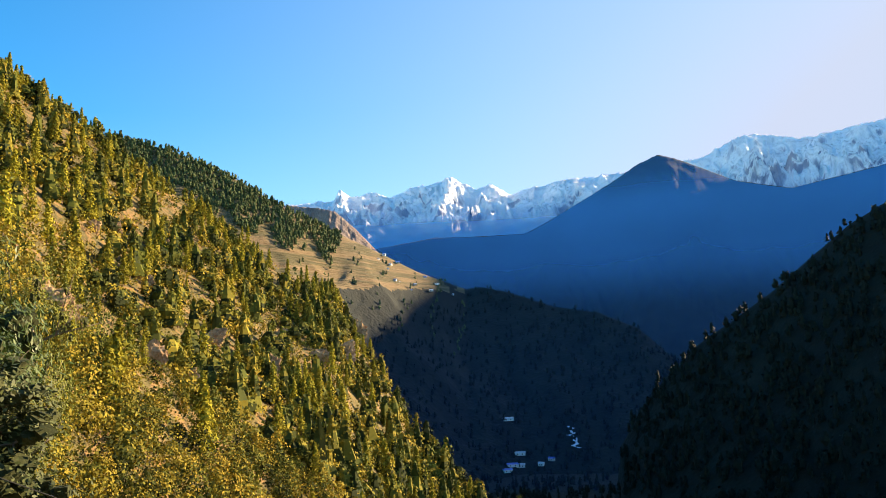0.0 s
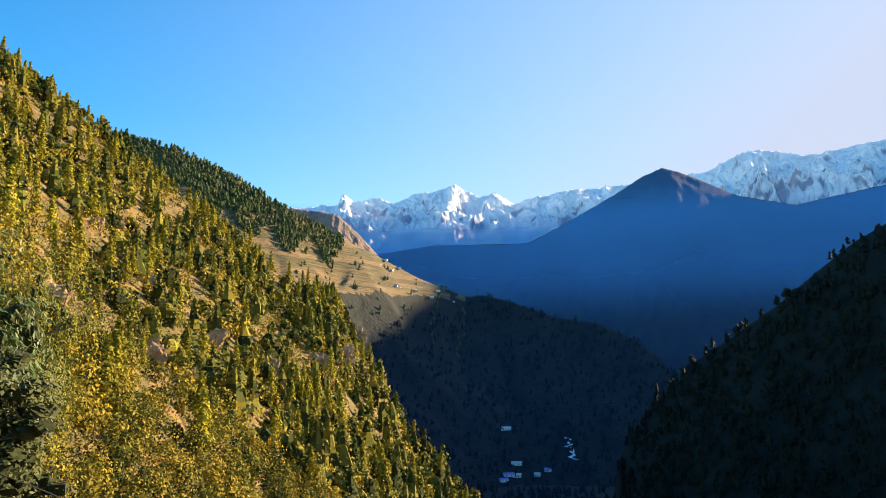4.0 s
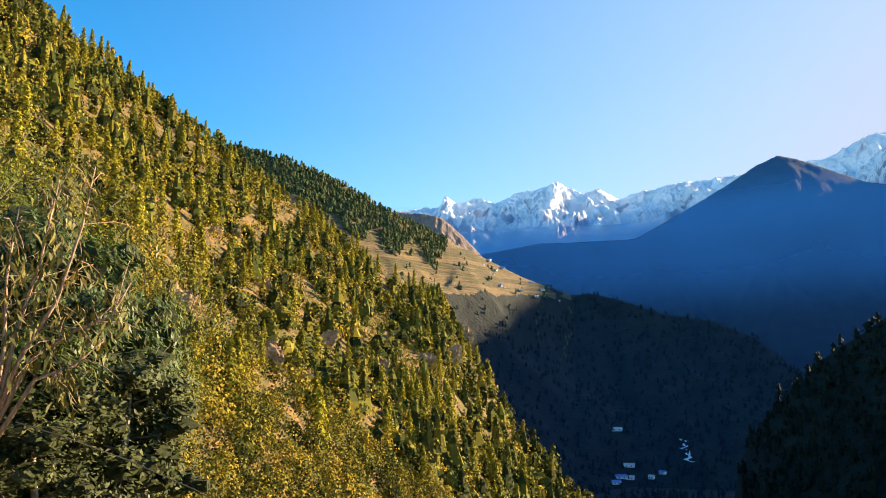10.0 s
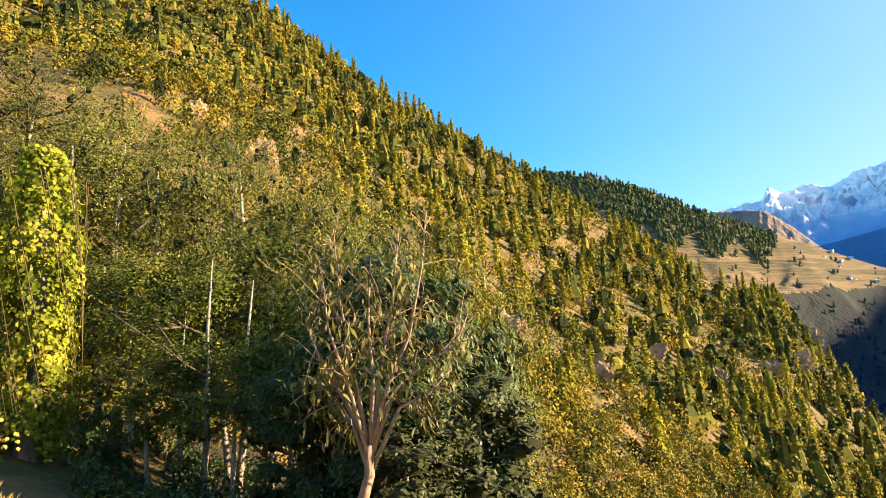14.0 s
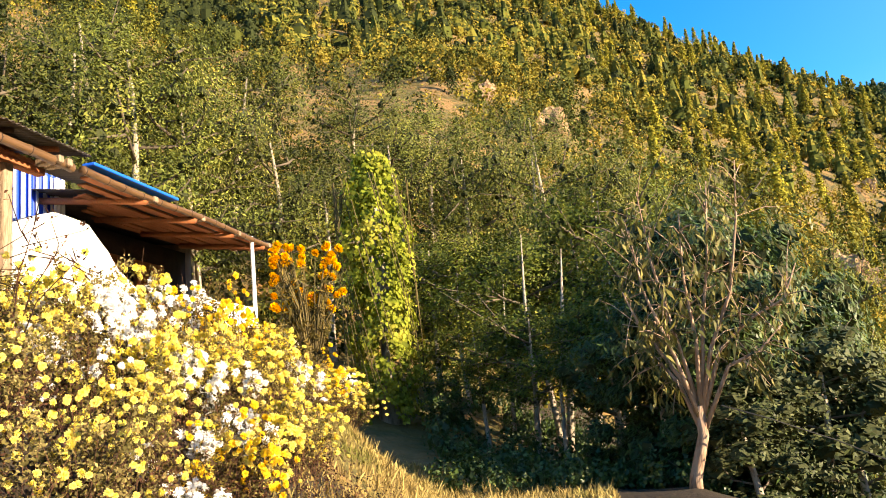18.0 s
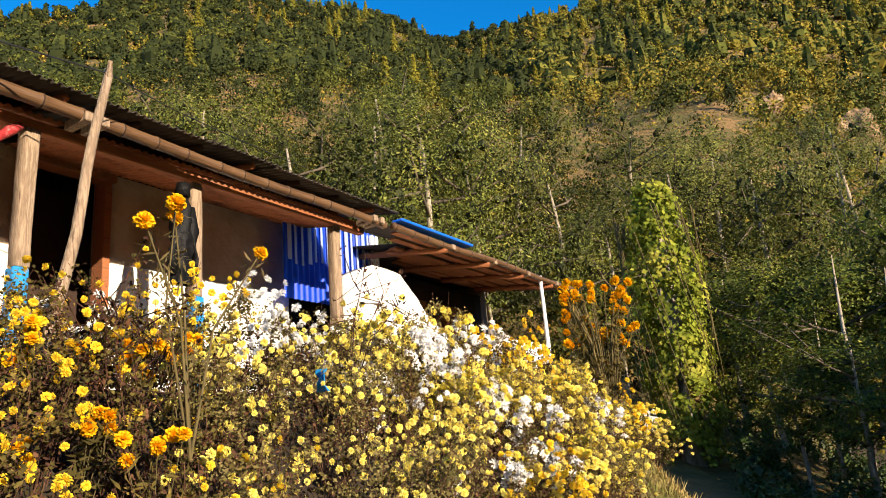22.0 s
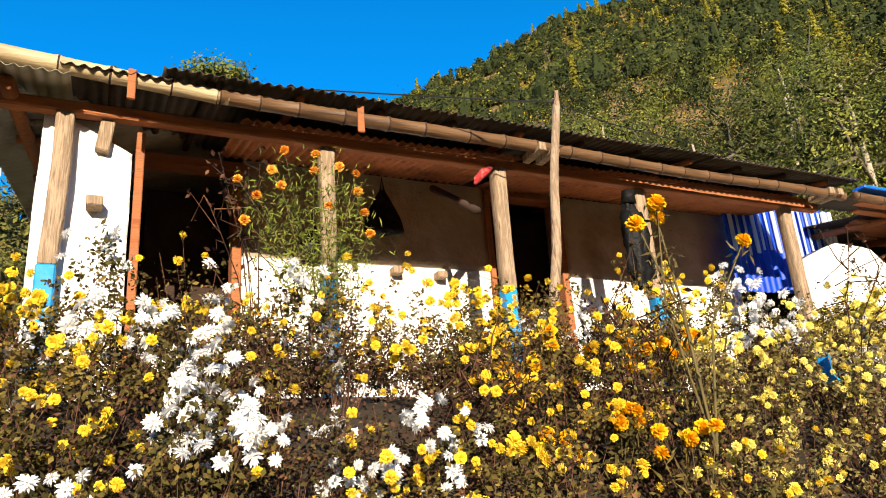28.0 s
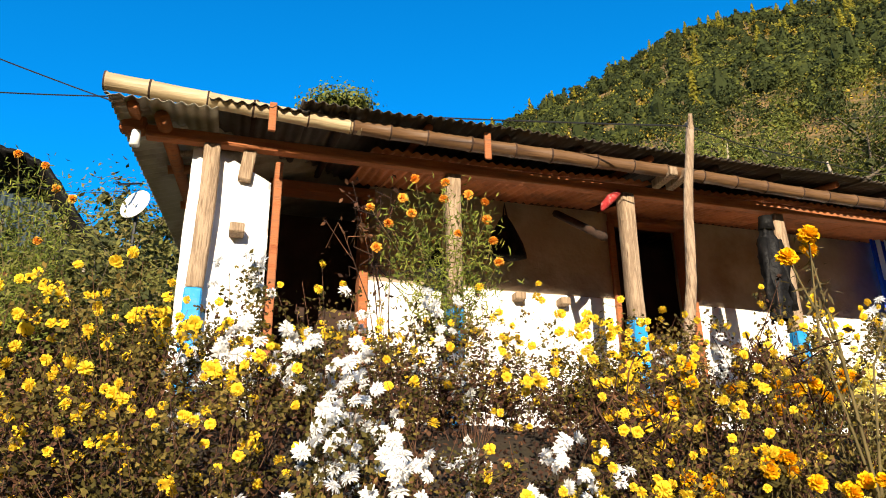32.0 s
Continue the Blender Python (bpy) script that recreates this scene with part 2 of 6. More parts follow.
# ---------------------------------------------------------------- the lie of the land
HOUSE = pose(-2.57, -4.44, 0.60, 0, 0, 143.9)
HOUSE_INV = HOUSE.inverted()
HU, HN = np.array([-0.808, 0.589]), np.array([0.589, 0.808])

# the hillside: azimuth to the left of north, height angle of its crest, distance of crest, distance and height of foot
HILL = np.array([
    (-14, -17, 170, 120, -60), (2.7, -11.5, 190, 110, -46), (8.5, -5.5, 240, 105, -40), (12.2, 1.0, 285, 95, -34), (14.5, 5.0, 295, 85, -30), (18.4, 6.6, 300, 78, -26),
    (22.6, 10.0, 300, 70, -21), (30.5, 15.7, 300, 55, -14), (38.2, 20.4, 300, 45, -9), (46.7, 25.6, 300, 36, -5), (52, 29.0, 300, 32, -3),
    (62, 32.5, 310, 28, -0.5), (73, 31.8, 320, 26, 1), (83.6, 31.2, 320, 26, 2), (89, 33.4, 320, 26, 3), (99, 34.7, 320, 26, 3),
    (106, 34.7, 310, 26, 3), (113, 32.3, 300, 26, 3), (123, 29.2, 290, 26, 3), (131, 26, 260, 26, 3), (142, 18, 220, 26, 3), (155, 9, 180, 26, 3)])


def near_height(x, y):
    """Ground within some thirty metres: the bank below the house, its terrace, and the drop to the valley."""
    qx, qy = x + 2.57, y + 4.44
    u, n = qx * HU[0] + qy * HU[1], qx * HN[0] + qy * HN[1]
    bank = -1.55 + 2.05 * smooth(3.6, 0.9, n) + 2.6 * smooth(-4.6, -9.5, n)
    bank = bank - 0.4 * np.maximum(n - 6.5, 0)
    drop = -1.55 - 0.9 * smooth(9, 20, u) - 0.32 * np.maximum(n - 6.5, 0)
    k = smooth(10.5, 13.5, u + 0.35 * np.minimum(n, 4))
    z = bank * (1 - k) + drop * k
    return z + 0.07 * fbm(x * 0.9, y * 0.9, 4, 3)


def ground_height(x, y):
    r = np.hypot(x, y) + 1e-6
    az = np.degrees(np.arctan2(-x, y))
    az = np.where(az < -100, az + 360, az)
    a = np.clip(az, HILL[0, 0], HILL[-1, 0])
    el, rc, rf, zf = (np.interp(a, HILL[:, 0], HILL[:, k]) for k in (1, 2, 3, 4))
    zc = rc * np.tan(np.radians(el))
    s = np.clip((r - rf) / (rc - rf), 0, 1)
    up = zf + (zc - zf) * s ** 1.12
    up += np.sin(np.pi * s) * (5 * fbm(x * 0.013, y * 0.013, 4, 2) + 3.0 * fbm(x * 0.05, y * 0.05, 5, 7)) + 1.2 * fbm(x * 0.02, y * 0.02, 3, 9) * s
    back = zc - (r - rc) * 0.75
    hill = np.where(r > rc, np.maximum(back, -115), up)
    inside = smooth(-16, -10, az) * smooth(175, 158, az)
    floor_ = -1.6 - np.minimum(0.42 * np.maximum(r - 3, 0), 112)
    far = hill * inside + floor_ * (1 - inside)
    k = smooth(9, np.maximum(rf, 24), r)
    return near_height(x, y) * (1 - k) + far * k


def ground_at(x, y):
    return float(ground_height(np.array([x]), np.array([y]))[0])


rr = np.concatenate([np.linspace(0.0, 26, 90), np.geomspace(27, 340, 115), np.geomspace(350, 4900, 40)])
aa = np.radians(np.linspace(-180, 180, 321))
R_, A_ = np.meshgrid(rr, aa, indexing="ij")
GX, GY = -R_ * np.sin(A_), R_ * np.cos(A_)
ground = new("ground", grid_mesh("ground", GX, GY, ground_height(GX, GY), M_SLOPE))
ground.data.materials.append(M_DARK)
cx, cy = (0.25 * (q[:-1, :-1] + q[:-1, 1:] + q[1:, 1:] + q[1:, :-1]).ravel() for q in (GX, GY))
caz, cr = np.degrees(np.arctan2(-cx, cy)), np.hypot(cx, cy)
# shade under the flowers and the wood's edge, put into the ground colour
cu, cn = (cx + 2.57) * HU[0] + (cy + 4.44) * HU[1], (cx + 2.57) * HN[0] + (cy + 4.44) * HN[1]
shade_mask = ((cn > 0.3) & (cn < 3.8) & (cu < 8.4) & (cr < 14)) | ((caz > 26) & (caz < 59) & (cr > 9) & (cr < 34))
ground.data.materials.append(material("shaded_soil", [(0.014, 0.010, 0.006), (0.034, 0.023, 0.014), (0.022, 0.021, 0.008)], 2.5, bump=0.8, bump_scale=16))
# valley floor and far ground take the shade colour M_DARK
ground.data.polygons.foreach_set("material_index", np.where((cr > 40) & ((cr > 345) | (caz < -6)), 1, np.where(shade_mask, 2, 0)).astype(np.int32))
ground.data.update()
tagged(ground, "dry brown hillside falling to the valley floor", "ground", kind="structure")


LAND = {}


def mountain(name, label, table, crest_r, foot_r, foot_el, material_, power=1.0, rough_=0.06, columns=260, rows=70, seed=1, crest_noise=0.004, back=0.5, gully=7.0, second=None, fine=0.0):
    """A mountain side seen from the valley: a crest of (azimuth, height angle) at crest_r, falling to a foot."""
    table = np.array(sorted(table))
    az = np.linspace(table[0, 0], table[-1, 0], columns)
    el = np.interp(az, table[:, 0], table[:, 1])
    rc = np.interp(az, [p[0] for p in crest_r], [p[1] for p in crest_r])
    rf = np.interp(az, [p[0] for p in foot_r], [p[1] for p in foot_r])
    fe = np.interp(az, [p[0] for p in foot_el], [p[1] for p in foot_el])
    s = np.concatenate([np.linspace(0, 1, rows), 1 + np.linspace(0.03, back, 14)])
    S, AZ = np.meshgrid(s, az, indexing="ij")
    zc, zf = rc * np.tan(np.radians(el)), rf * np.tan(np.radians(fe))
    R = rf + (rc - rf) * S
    t = np.clip(S, 0, 1)
    Z = zf + (zc - zf) * t ** power
    amp = (zc - zf) * rough_
    L = (rc.mean() - rf.mean()) * 2.2 / gully
    P, Q = np.radians(AZ) * rc.mean() / L, R / L
    warp = fbm(P * 0.7, Q * 0.7, 3, seed + 6)
    g = fbm(P + 0.8 * warp, Q * 0.55 + 0.3 * warp, 7, seed, True)
    Z = Z + amp * np.sin(np.pi * np.clip(t, 0, 1)) ** 0.6 * (2.2 * g - 0.4) + zc * crest_noise * fbm(AZ * 6, S * 4, 4, seed + 8)
    R = R + amp * 1.5 * fbm(P * 1.3, Q * 1.3, 5, seed + 2) * np.sin(np.pi * t)
    if fine:
        # sharp ribs and couloirs
        Z = Z + amp * fine * np.sin(np.pi * np.clip(t * 0.93 + 0.07, 0, 1)) ** 0.35 * (fbm(P * 5 + 2 * warp, Q * 3.1, 6, seed + 3, True) - 0.2)
    Z = np.where(S > 1, zc - (S - 1) * (rc - rf) * 0.9, Z)
    a = np.radians(AZ)
    ob = new(name, grid_mesh(name, -R * np.sin(a), R * np.cos(a), Z, material_))
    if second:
        # the shaded cover, on the faces that second() picks by azimuth and share of the height
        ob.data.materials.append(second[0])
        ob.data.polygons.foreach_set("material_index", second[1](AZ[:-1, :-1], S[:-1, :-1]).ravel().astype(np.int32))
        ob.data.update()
    LAND[name] = (AZ, S, -R * np.sin(a), R * np.cos(a), Z)
    return tagged(ob, label, "mountain", kind="structure")


# ---------------------------------------------------------------- mountains
def snow_material():
    m = material("snow_and_rock", [(0.62, 0.64, 0.68), (0.82, 0.83, 0.85), (0.72, 0.74, 0.78)], 0.006, rough=0.6, bump=0.6, bump_scale=0.03)
    nt = m.node_tree
    n, l = nt.nodes, nt.links
    bsdf = n["Principled BSDF"]
    geo = n.new("ShaderNodeNewGeometry")
    sep = n.new("ShaderNodeSeparateXYZ")
    l.new(geo.outputs["Normal"], sep.inputs[0])
    tc = n.new("ShaderNodeTexCoord")
    nz = n.new("ShaderNodeTexNoise")
    nz.inputs["Scale"].default_value, nz.inputs["Detail"].default_value = 0.012, 8
    l.new(tc.outputs["Object"], nz.inputs["Vector"])
    pz = n.new("ShaderNodeSeparateXYZ")
    l.new(tc.outputs["Object"], pz.inputs[0])
    # snow lies high up and on the gentler faces
    high = n.new("ShaderNodeMapRange")
    high.inputs["From Min"].default_value, high.inputs["From Max"].default_value = 440, 640
    l.new(pz.outputs["Z"], high.inputs["Value"])
    flat = n.new("ShaderNodeMapRange")
    flat.inputs["From Min"].default_value, flat.inputs["From Max"].default_value = 0.20, 0.46
    l.new(sep.outputs["Z"], flat.inputs["Value"])
    mul = n.new("ShaderNodeMath")
    mul.operation = "MULTIPLY"
    l.new(high.outputs[0], mul.inputs[0])
    l.new(flat.outputs[0], mul.inputs[1])
    add = n.new("ShaderNodeMath")
    add.operation = "ADD"
    add.use_clamp = True
    sub = n.new("ShaderNodeMapRange")
    sub.inputs["From Min"].default_value, sub.inputs["From Max"].default_value = 0.35, 0.65
    sub.inputs["To Min"].default_value, sub.inputs["To Max"].default_value = -0.08, 0.4
    l.new(nz.outputs["Fac"], sub.inputs["Value"])
    l.new(mul.outputs[0], add.inputs[0])
    l.new(sub.outputs[0], add.inputs[1])
    mix = n.new("ShaderNodeMix")
    mix.data_type = "RGBA"
    old = bsdf.inputs["Base Color"].links[0].from_socket
    # blue-grey for bare rock, with distance haze and base shade mixed in
    mix.inputs["A"].default_value = (0.20, 0.24, 0.34, 1)
    l.new(add.outputs[0], mix.inputs["Factor"])
    l.new(old, mix.inputs["B"])
    l.new(mix.outputs["Result"], bsdf.inputs["Base Color"])
    return m


M_SNOW = snow_material()
mountain("snow_range", "snow-covered high mountain range with bare rock ribs", [
    (24, 11), (18.3, 12.0), (16.6, 12.2), (14.4, 12.4), (13.8, 13.2), (13.0, 12.6), (11.4, 12.9), (9.9, 12.6), (7.6, 13.2), (6.2, 13.7), (4.95, 14.05),
    (4.15, 13.5), (3.0, 12.9), (1.6, 13.35), (0.1, 12.5), (-2.4, 13.0), (-3.5, 13.3), (-5.6, 13.4), (-8.8, 13.6), (-12.9, 14.0), (-14.5, 14.0),
    (-16.6, 14.9), (-18.4, 15.3), (-21.5, 14.4), (-24.5, 14.7), (-26.8, 14.9), (-32, 16), (-40, 15)],
    [(-40, 3700), (-16, 3800), (0, 4200), (24, 4200)], [(-40, 2700), (24, 2700)], [(-40, 7), (24, 7)], M_SNOW, 1.0, 0.085, 760, 150, 5, 0.007, 0.25, 20, None, 0.42)
mountain("bare_far_ridge", "hazy bare brown ridge in front of the snow", [(26, 12.5), (18.3, 12.1), (15.7, 11.9), (14.2, 11.6), (12.6, 10.2), (11.1, 8.6), (9, 6.5)],
         [(9, 1600), (26, 1700)], [(9, 1250), (26, 1250)], [(9, 0), (26, 2)], M_GREY, 1.6, 0.07, 260, 80, 11, 0.004, 0.5, 14, None, 0.5)
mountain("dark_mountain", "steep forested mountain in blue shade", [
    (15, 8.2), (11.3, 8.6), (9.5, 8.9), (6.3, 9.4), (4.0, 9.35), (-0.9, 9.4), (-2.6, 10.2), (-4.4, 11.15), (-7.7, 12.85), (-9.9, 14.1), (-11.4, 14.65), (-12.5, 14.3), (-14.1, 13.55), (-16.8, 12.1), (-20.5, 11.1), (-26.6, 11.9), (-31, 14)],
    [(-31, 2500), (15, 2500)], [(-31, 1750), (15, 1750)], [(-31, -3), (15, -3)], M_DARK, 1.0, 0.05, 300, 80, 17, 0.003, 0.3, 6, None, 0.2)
# added out of view; its crest is set to throw the valley's shadow
mountain("unseen_side_mountain", "unseen high mountain beyond the valley side that casts the valley's shade", [(-29.6, 14.2), (-30.8, 16.4), (-32.5, 17.5), (-36, 16.9), (-41, 16.7), (-48, 15.6), (-60, 14), (-85, 10), (-110, 5)],
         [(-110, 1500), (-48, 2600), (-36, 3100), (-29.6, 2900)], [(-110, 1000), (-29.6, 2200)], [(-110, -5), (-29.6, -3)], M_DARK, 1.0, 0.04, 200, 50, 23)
# M_DARK paints the shadow line and shaded foot of this hill
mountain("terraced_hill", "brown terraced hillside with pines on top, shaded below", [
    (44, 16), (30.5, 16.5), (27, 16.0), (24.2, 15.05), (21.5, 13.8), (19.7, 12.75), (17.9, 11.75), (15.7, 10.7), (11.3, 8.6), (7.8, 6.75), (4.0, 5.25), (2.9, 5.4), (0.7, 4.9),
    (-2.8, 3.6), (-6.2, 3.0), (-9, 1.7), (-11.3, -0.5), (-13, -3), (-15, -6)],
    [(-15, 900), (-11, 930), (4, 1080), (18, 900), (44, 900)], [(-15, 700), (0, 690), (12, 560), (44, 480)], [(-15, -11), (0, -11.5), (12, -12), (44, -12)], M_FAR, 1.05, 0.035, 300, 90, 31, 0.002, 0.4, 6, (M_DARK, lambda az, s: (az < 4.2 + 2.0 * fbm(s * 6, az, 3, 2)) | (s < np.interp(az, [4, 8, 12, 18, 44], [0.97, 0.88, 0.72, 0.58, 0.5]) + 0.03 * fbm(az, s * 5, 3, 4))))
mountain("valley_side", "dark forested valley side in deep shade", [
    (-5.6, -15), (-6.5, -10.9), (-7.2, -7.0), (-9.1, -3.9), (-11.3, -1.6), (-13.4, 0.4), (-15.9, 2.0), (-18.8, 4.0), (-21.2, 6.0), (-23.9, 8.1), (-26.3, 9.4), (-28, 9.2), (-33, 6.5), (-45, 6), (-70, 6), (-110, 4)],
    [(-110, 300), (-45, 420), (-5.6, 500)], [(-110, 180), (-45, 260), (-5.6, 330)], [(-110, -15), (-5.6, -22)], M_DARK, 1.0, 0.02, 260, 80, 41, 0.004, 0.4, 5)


# ---------------------------------------------------------------- mist and painted haze in the valley
def haze_sheet_material(base_, top_, thick, profile):
    m = bpy.data.materials.new("painted_haze")
    m.use_nodes = True
    n, l = m.node_tree.nodes, m.node_tree.links
    n.remove(n["Principled BSDF"])
    tc = n.new("ShaderNodeTexCoord")
    pz = n.new("ShaderNodeSeparateXYZ")
    l.new(tc.outputs["Object"], pz.inputs[0])
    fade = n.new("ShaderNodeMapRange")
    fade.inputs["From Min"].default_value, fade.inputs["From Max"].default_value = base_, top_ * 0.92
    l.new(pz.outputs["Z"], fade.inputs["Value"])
    # denser high up, where sun would light the haze; it thins out to the top and the valley floor
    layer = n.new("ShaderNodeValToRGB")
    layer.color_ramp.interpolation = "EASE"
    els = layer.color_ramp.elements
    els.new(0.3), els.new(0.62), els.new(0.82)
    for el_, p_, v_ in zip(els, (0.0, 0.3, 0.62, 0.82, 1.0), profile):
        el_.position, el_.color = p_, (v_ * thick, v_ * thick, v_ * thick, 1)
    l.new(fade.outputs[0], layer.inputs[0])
    nz = n.new("ShaderNodeTexNoise")
    nz.inputs["Scale"].default_value, nz.inputs["Detail"].default_value = 0.0035, 4
    l.new(tc.outputs["Object"], nz.inputs["Vector"])
    soft = n.new("ShaderNodeMapRange")
    soft.inputs["From Min"].default_value, soft.inputs["From Max"].default_value = 0.2, 0.75
    soft.inputs["To Min"].default_value, soft.inputs["To Max"].default_value = 0.75, 1.15
    l.new(nz.outputs["Fac"], soft.inputs["Value"])
    mul = n.new("ShaderNodeMath")
    mul.operation = "MULTIPLY"
    l.new(layer.outputs[0], mul.inputs[0])
    l.new(soft.outputs[0], mul.inputs[1])
    di, clear = n.new("ShaderNodeBsdfDiffuse"), n.new("ShaderNodeBsdfTransparent")
    # the blue of hazy air is put into the sheet's colour
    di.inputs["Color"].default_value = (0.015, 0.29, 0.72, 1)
    mix = n.new("ShaderNodeMixShader")
    l.new(mul.outputs[0], mix.inputs[0])
    l.new(clear.outputs[0], mix.inputs[1])
    l.new(di.outputs[0], mix.inputs[2])
    l.new(mix.outputs[0], n["Material Output"].inputs["Surface"])
    return m


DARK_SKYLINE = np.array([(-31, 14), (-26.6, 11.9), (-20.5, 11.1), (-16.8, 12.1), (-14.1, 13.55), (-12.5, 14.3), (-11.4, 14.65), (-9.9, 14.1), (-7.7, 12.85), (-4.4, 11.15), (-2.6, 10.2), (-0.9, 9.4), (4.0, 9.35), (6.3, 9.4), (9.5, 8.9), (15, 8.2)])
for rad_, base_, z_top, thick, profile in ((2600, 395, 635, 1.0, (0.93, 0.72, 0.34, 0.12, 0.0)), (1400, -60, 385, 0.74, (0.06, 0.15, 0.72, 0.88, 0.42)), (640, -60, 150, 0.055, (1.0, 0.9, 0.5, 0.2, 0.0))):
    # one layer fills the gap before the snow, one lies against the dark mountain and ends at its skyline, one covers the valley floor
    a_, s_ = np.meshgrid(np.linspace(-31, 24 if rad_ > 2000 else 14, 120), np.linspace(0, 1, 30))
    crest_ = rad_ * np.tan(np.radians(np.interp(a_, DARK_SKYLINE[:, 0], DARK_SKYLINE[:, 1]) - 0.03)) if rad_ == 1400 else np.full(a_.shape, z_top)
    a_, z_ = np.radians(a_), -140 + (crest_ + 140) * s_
    mist = new("mist", grid_mesh("mist", -rad_ * np.sin(a_), rad_ * np.cos(a_), z_, haze_sheet_material(base_, z_top, thick, profile)))
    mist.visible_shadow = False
    tagged(mist, "thin blue mist and haze painted on a sheet in the shaded valley", "mist", kind="structure")


# ---------------------------------------------------------------- hillside woods
def hill_points(rng, count, az_lo, az_hi, r_lo=0.0, r_hi=1.0):
    """Points on the hillside, evenly by area: azimuth and the share of the way from foot to crest."""
    a = rng.uniform(az_lo, az_hi, count * 3)
    rc, rf = np.interp(a, HILL[:, 0], HILL[:, 2]), np.interp(a, HILL[:, 0], HILL[:, 3])
    s = rng.uniform(r_lo, r_hi, count * 3)
    r = rf + (rc - rf) * s
    keep = rng.uniform(0, 1, count * 3) < np.maximum(0.55, np.sqrt(r / 330))
    a, r = np.radians(a[keep][:count]), r[keep][:count]
    x, y = -r * np.sin(a), r * np.cos(a)
    return np.stack([x, y, ground_height(x, y)], 1)


def bushes(rng, at, height, width, leaves, leaf, droop=0.1, core=False):
    """Leaf blades of many shrubs at once: lumpy domes with gaps."""
    n = len(at)
    lumps = 5
    lump_dir = rng.normal(size=(n, lumps, 3))
    lump_dir[:, :, 2] = np.abs(lump_dir[:, :, 2])
    lump_dir /= np.linalg.norm(lump_dir, axis=2, keepdims=True)
    which = rng.integers(0, lumps, (n, leaves))
    d = np.take_along_axis(lump_dir, which[..., None].repeat(3, 2), 1) * 0.55 + rng.normal(size=(n, leaves, 3)) * 0.30
    c = at[:, None, :] + d * np.stack([width, width, height], 1)[:, None, :] * np.array([0.62, 0.62, 0.75]) + np.array([0, 0, 1.0]) * (height * 0.28)[:, None, None]
    face = d * np.array([1.0, 1.0, 0.8]) + np.array([0, 0, 0.12])
    v = leaf_quads(rng, c.reshape(-1, 3), np.repeat(leaf, leaves), 0.7, droop, face.reshape(-1, 3))
    if not core:
        return v
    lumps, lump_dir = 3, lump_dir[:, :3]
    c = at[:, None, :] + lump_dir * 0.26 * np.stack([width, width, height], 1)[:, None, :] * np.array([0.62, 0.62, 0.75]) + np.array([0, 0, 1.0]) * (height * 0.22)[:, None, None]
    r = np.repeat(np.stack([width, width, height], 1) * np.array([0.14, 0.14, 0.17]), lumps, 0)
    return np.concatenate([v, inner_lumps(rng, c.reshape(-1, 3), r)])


def hill_trees(rng, at, height, width, leaves, leaf, pointed, core=True):
    """Sprays of many trees at once, round dense inner crowns if core: tiered cones where pointed, lumpy domes elsewhere."""
    n = len(at)
    ph = rng.uniform(0, 6.28, (n, 1))

    def outline(f, ang):
        cone = (1.02 - f) ** 0.6 * (0.66 + 0.34 * (1 - (f * 4 + ph) % 1.0))
        dome = np.sqrt(np.clip(1 - (2 * f - 0.75) ** 2 / 1.62, 0, 1))
        lump = 1 + 0.20 * np.sin(ang * 3 + ph + f * 5) + 0.13 * np.sin(ang * 5 - ph * 2 + f * 9)
        return np.where(pointed[:, None], cone, dome) * lump * width[:, None] * 0.5

    def spot(f, ang, r):
        return at[:, None, :] + np.stack([r * np.cos(ang), r * np.sin(ang), f * height[:, None]], 2)
    f, ang = rng.uniform(0, 1, (n, leaves)) ** np.where(pointed, 1.2, 0.9)[:, None], rng.uniform(0, 2 * np.pi, (n, leaves))
    c = spot(f, ang, outline(f, ang) * rng.uniform(0.30, 1.0, (n, leaves)) ** 0.6 * 1.1)
    rise = np.where(pointed[:, None], 0.45, (f - 0.3) * 1.7)
    v = leaf_quads(rng, c.reshape(-1, 3), np.repeat(leaf, leaves), 0.8, 0.12, np.stack([np.cos(ang), np.sin(ang), rise], 2).reshape(-1, 3))
    if not core:
        return v.reshape(-1, 3)
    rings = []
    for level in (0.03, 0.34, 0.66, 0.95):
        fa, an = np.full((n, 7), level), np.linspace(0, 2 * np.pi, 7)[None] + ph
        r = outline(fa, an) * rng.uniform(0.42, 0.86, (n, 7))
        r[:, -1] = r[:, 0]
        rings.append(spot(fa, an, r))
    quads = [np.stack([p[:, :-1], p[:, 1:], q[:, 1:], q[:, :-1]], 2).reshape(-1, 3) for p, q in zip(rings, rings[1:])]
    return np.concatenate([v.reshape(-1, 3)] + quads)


def wood(name, label, rng, pts, h, width, leaves, leaf, lo, hi, core=True, pointed=None):
    v = bushes(rng, pts, h, width, leaves, leaf, core=core) if pointed is None else hill_trees(rng, pts, h, width, leaves, leaf, pointed, core)
    t = np.clip(rng.uniform(0, 1, len(pts)) * 0.85 + 0.2 * fbm(pts[:, 0] * 0.03, pts[:, 1] * 0.03, 3, 6), 0, 1)
    tint = np.repeat(lo + (hi - lo) * t, leaves)
    if core:
        # darker inner crowns: the shade between the leaves put into their tint
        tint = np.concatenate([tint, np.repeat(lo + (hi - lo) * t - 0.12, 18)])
    ob = new(name, leaf_mesh(name, v, M_BUSH, tint))
    return tagged(ob, label, "trees", kind="stuff")


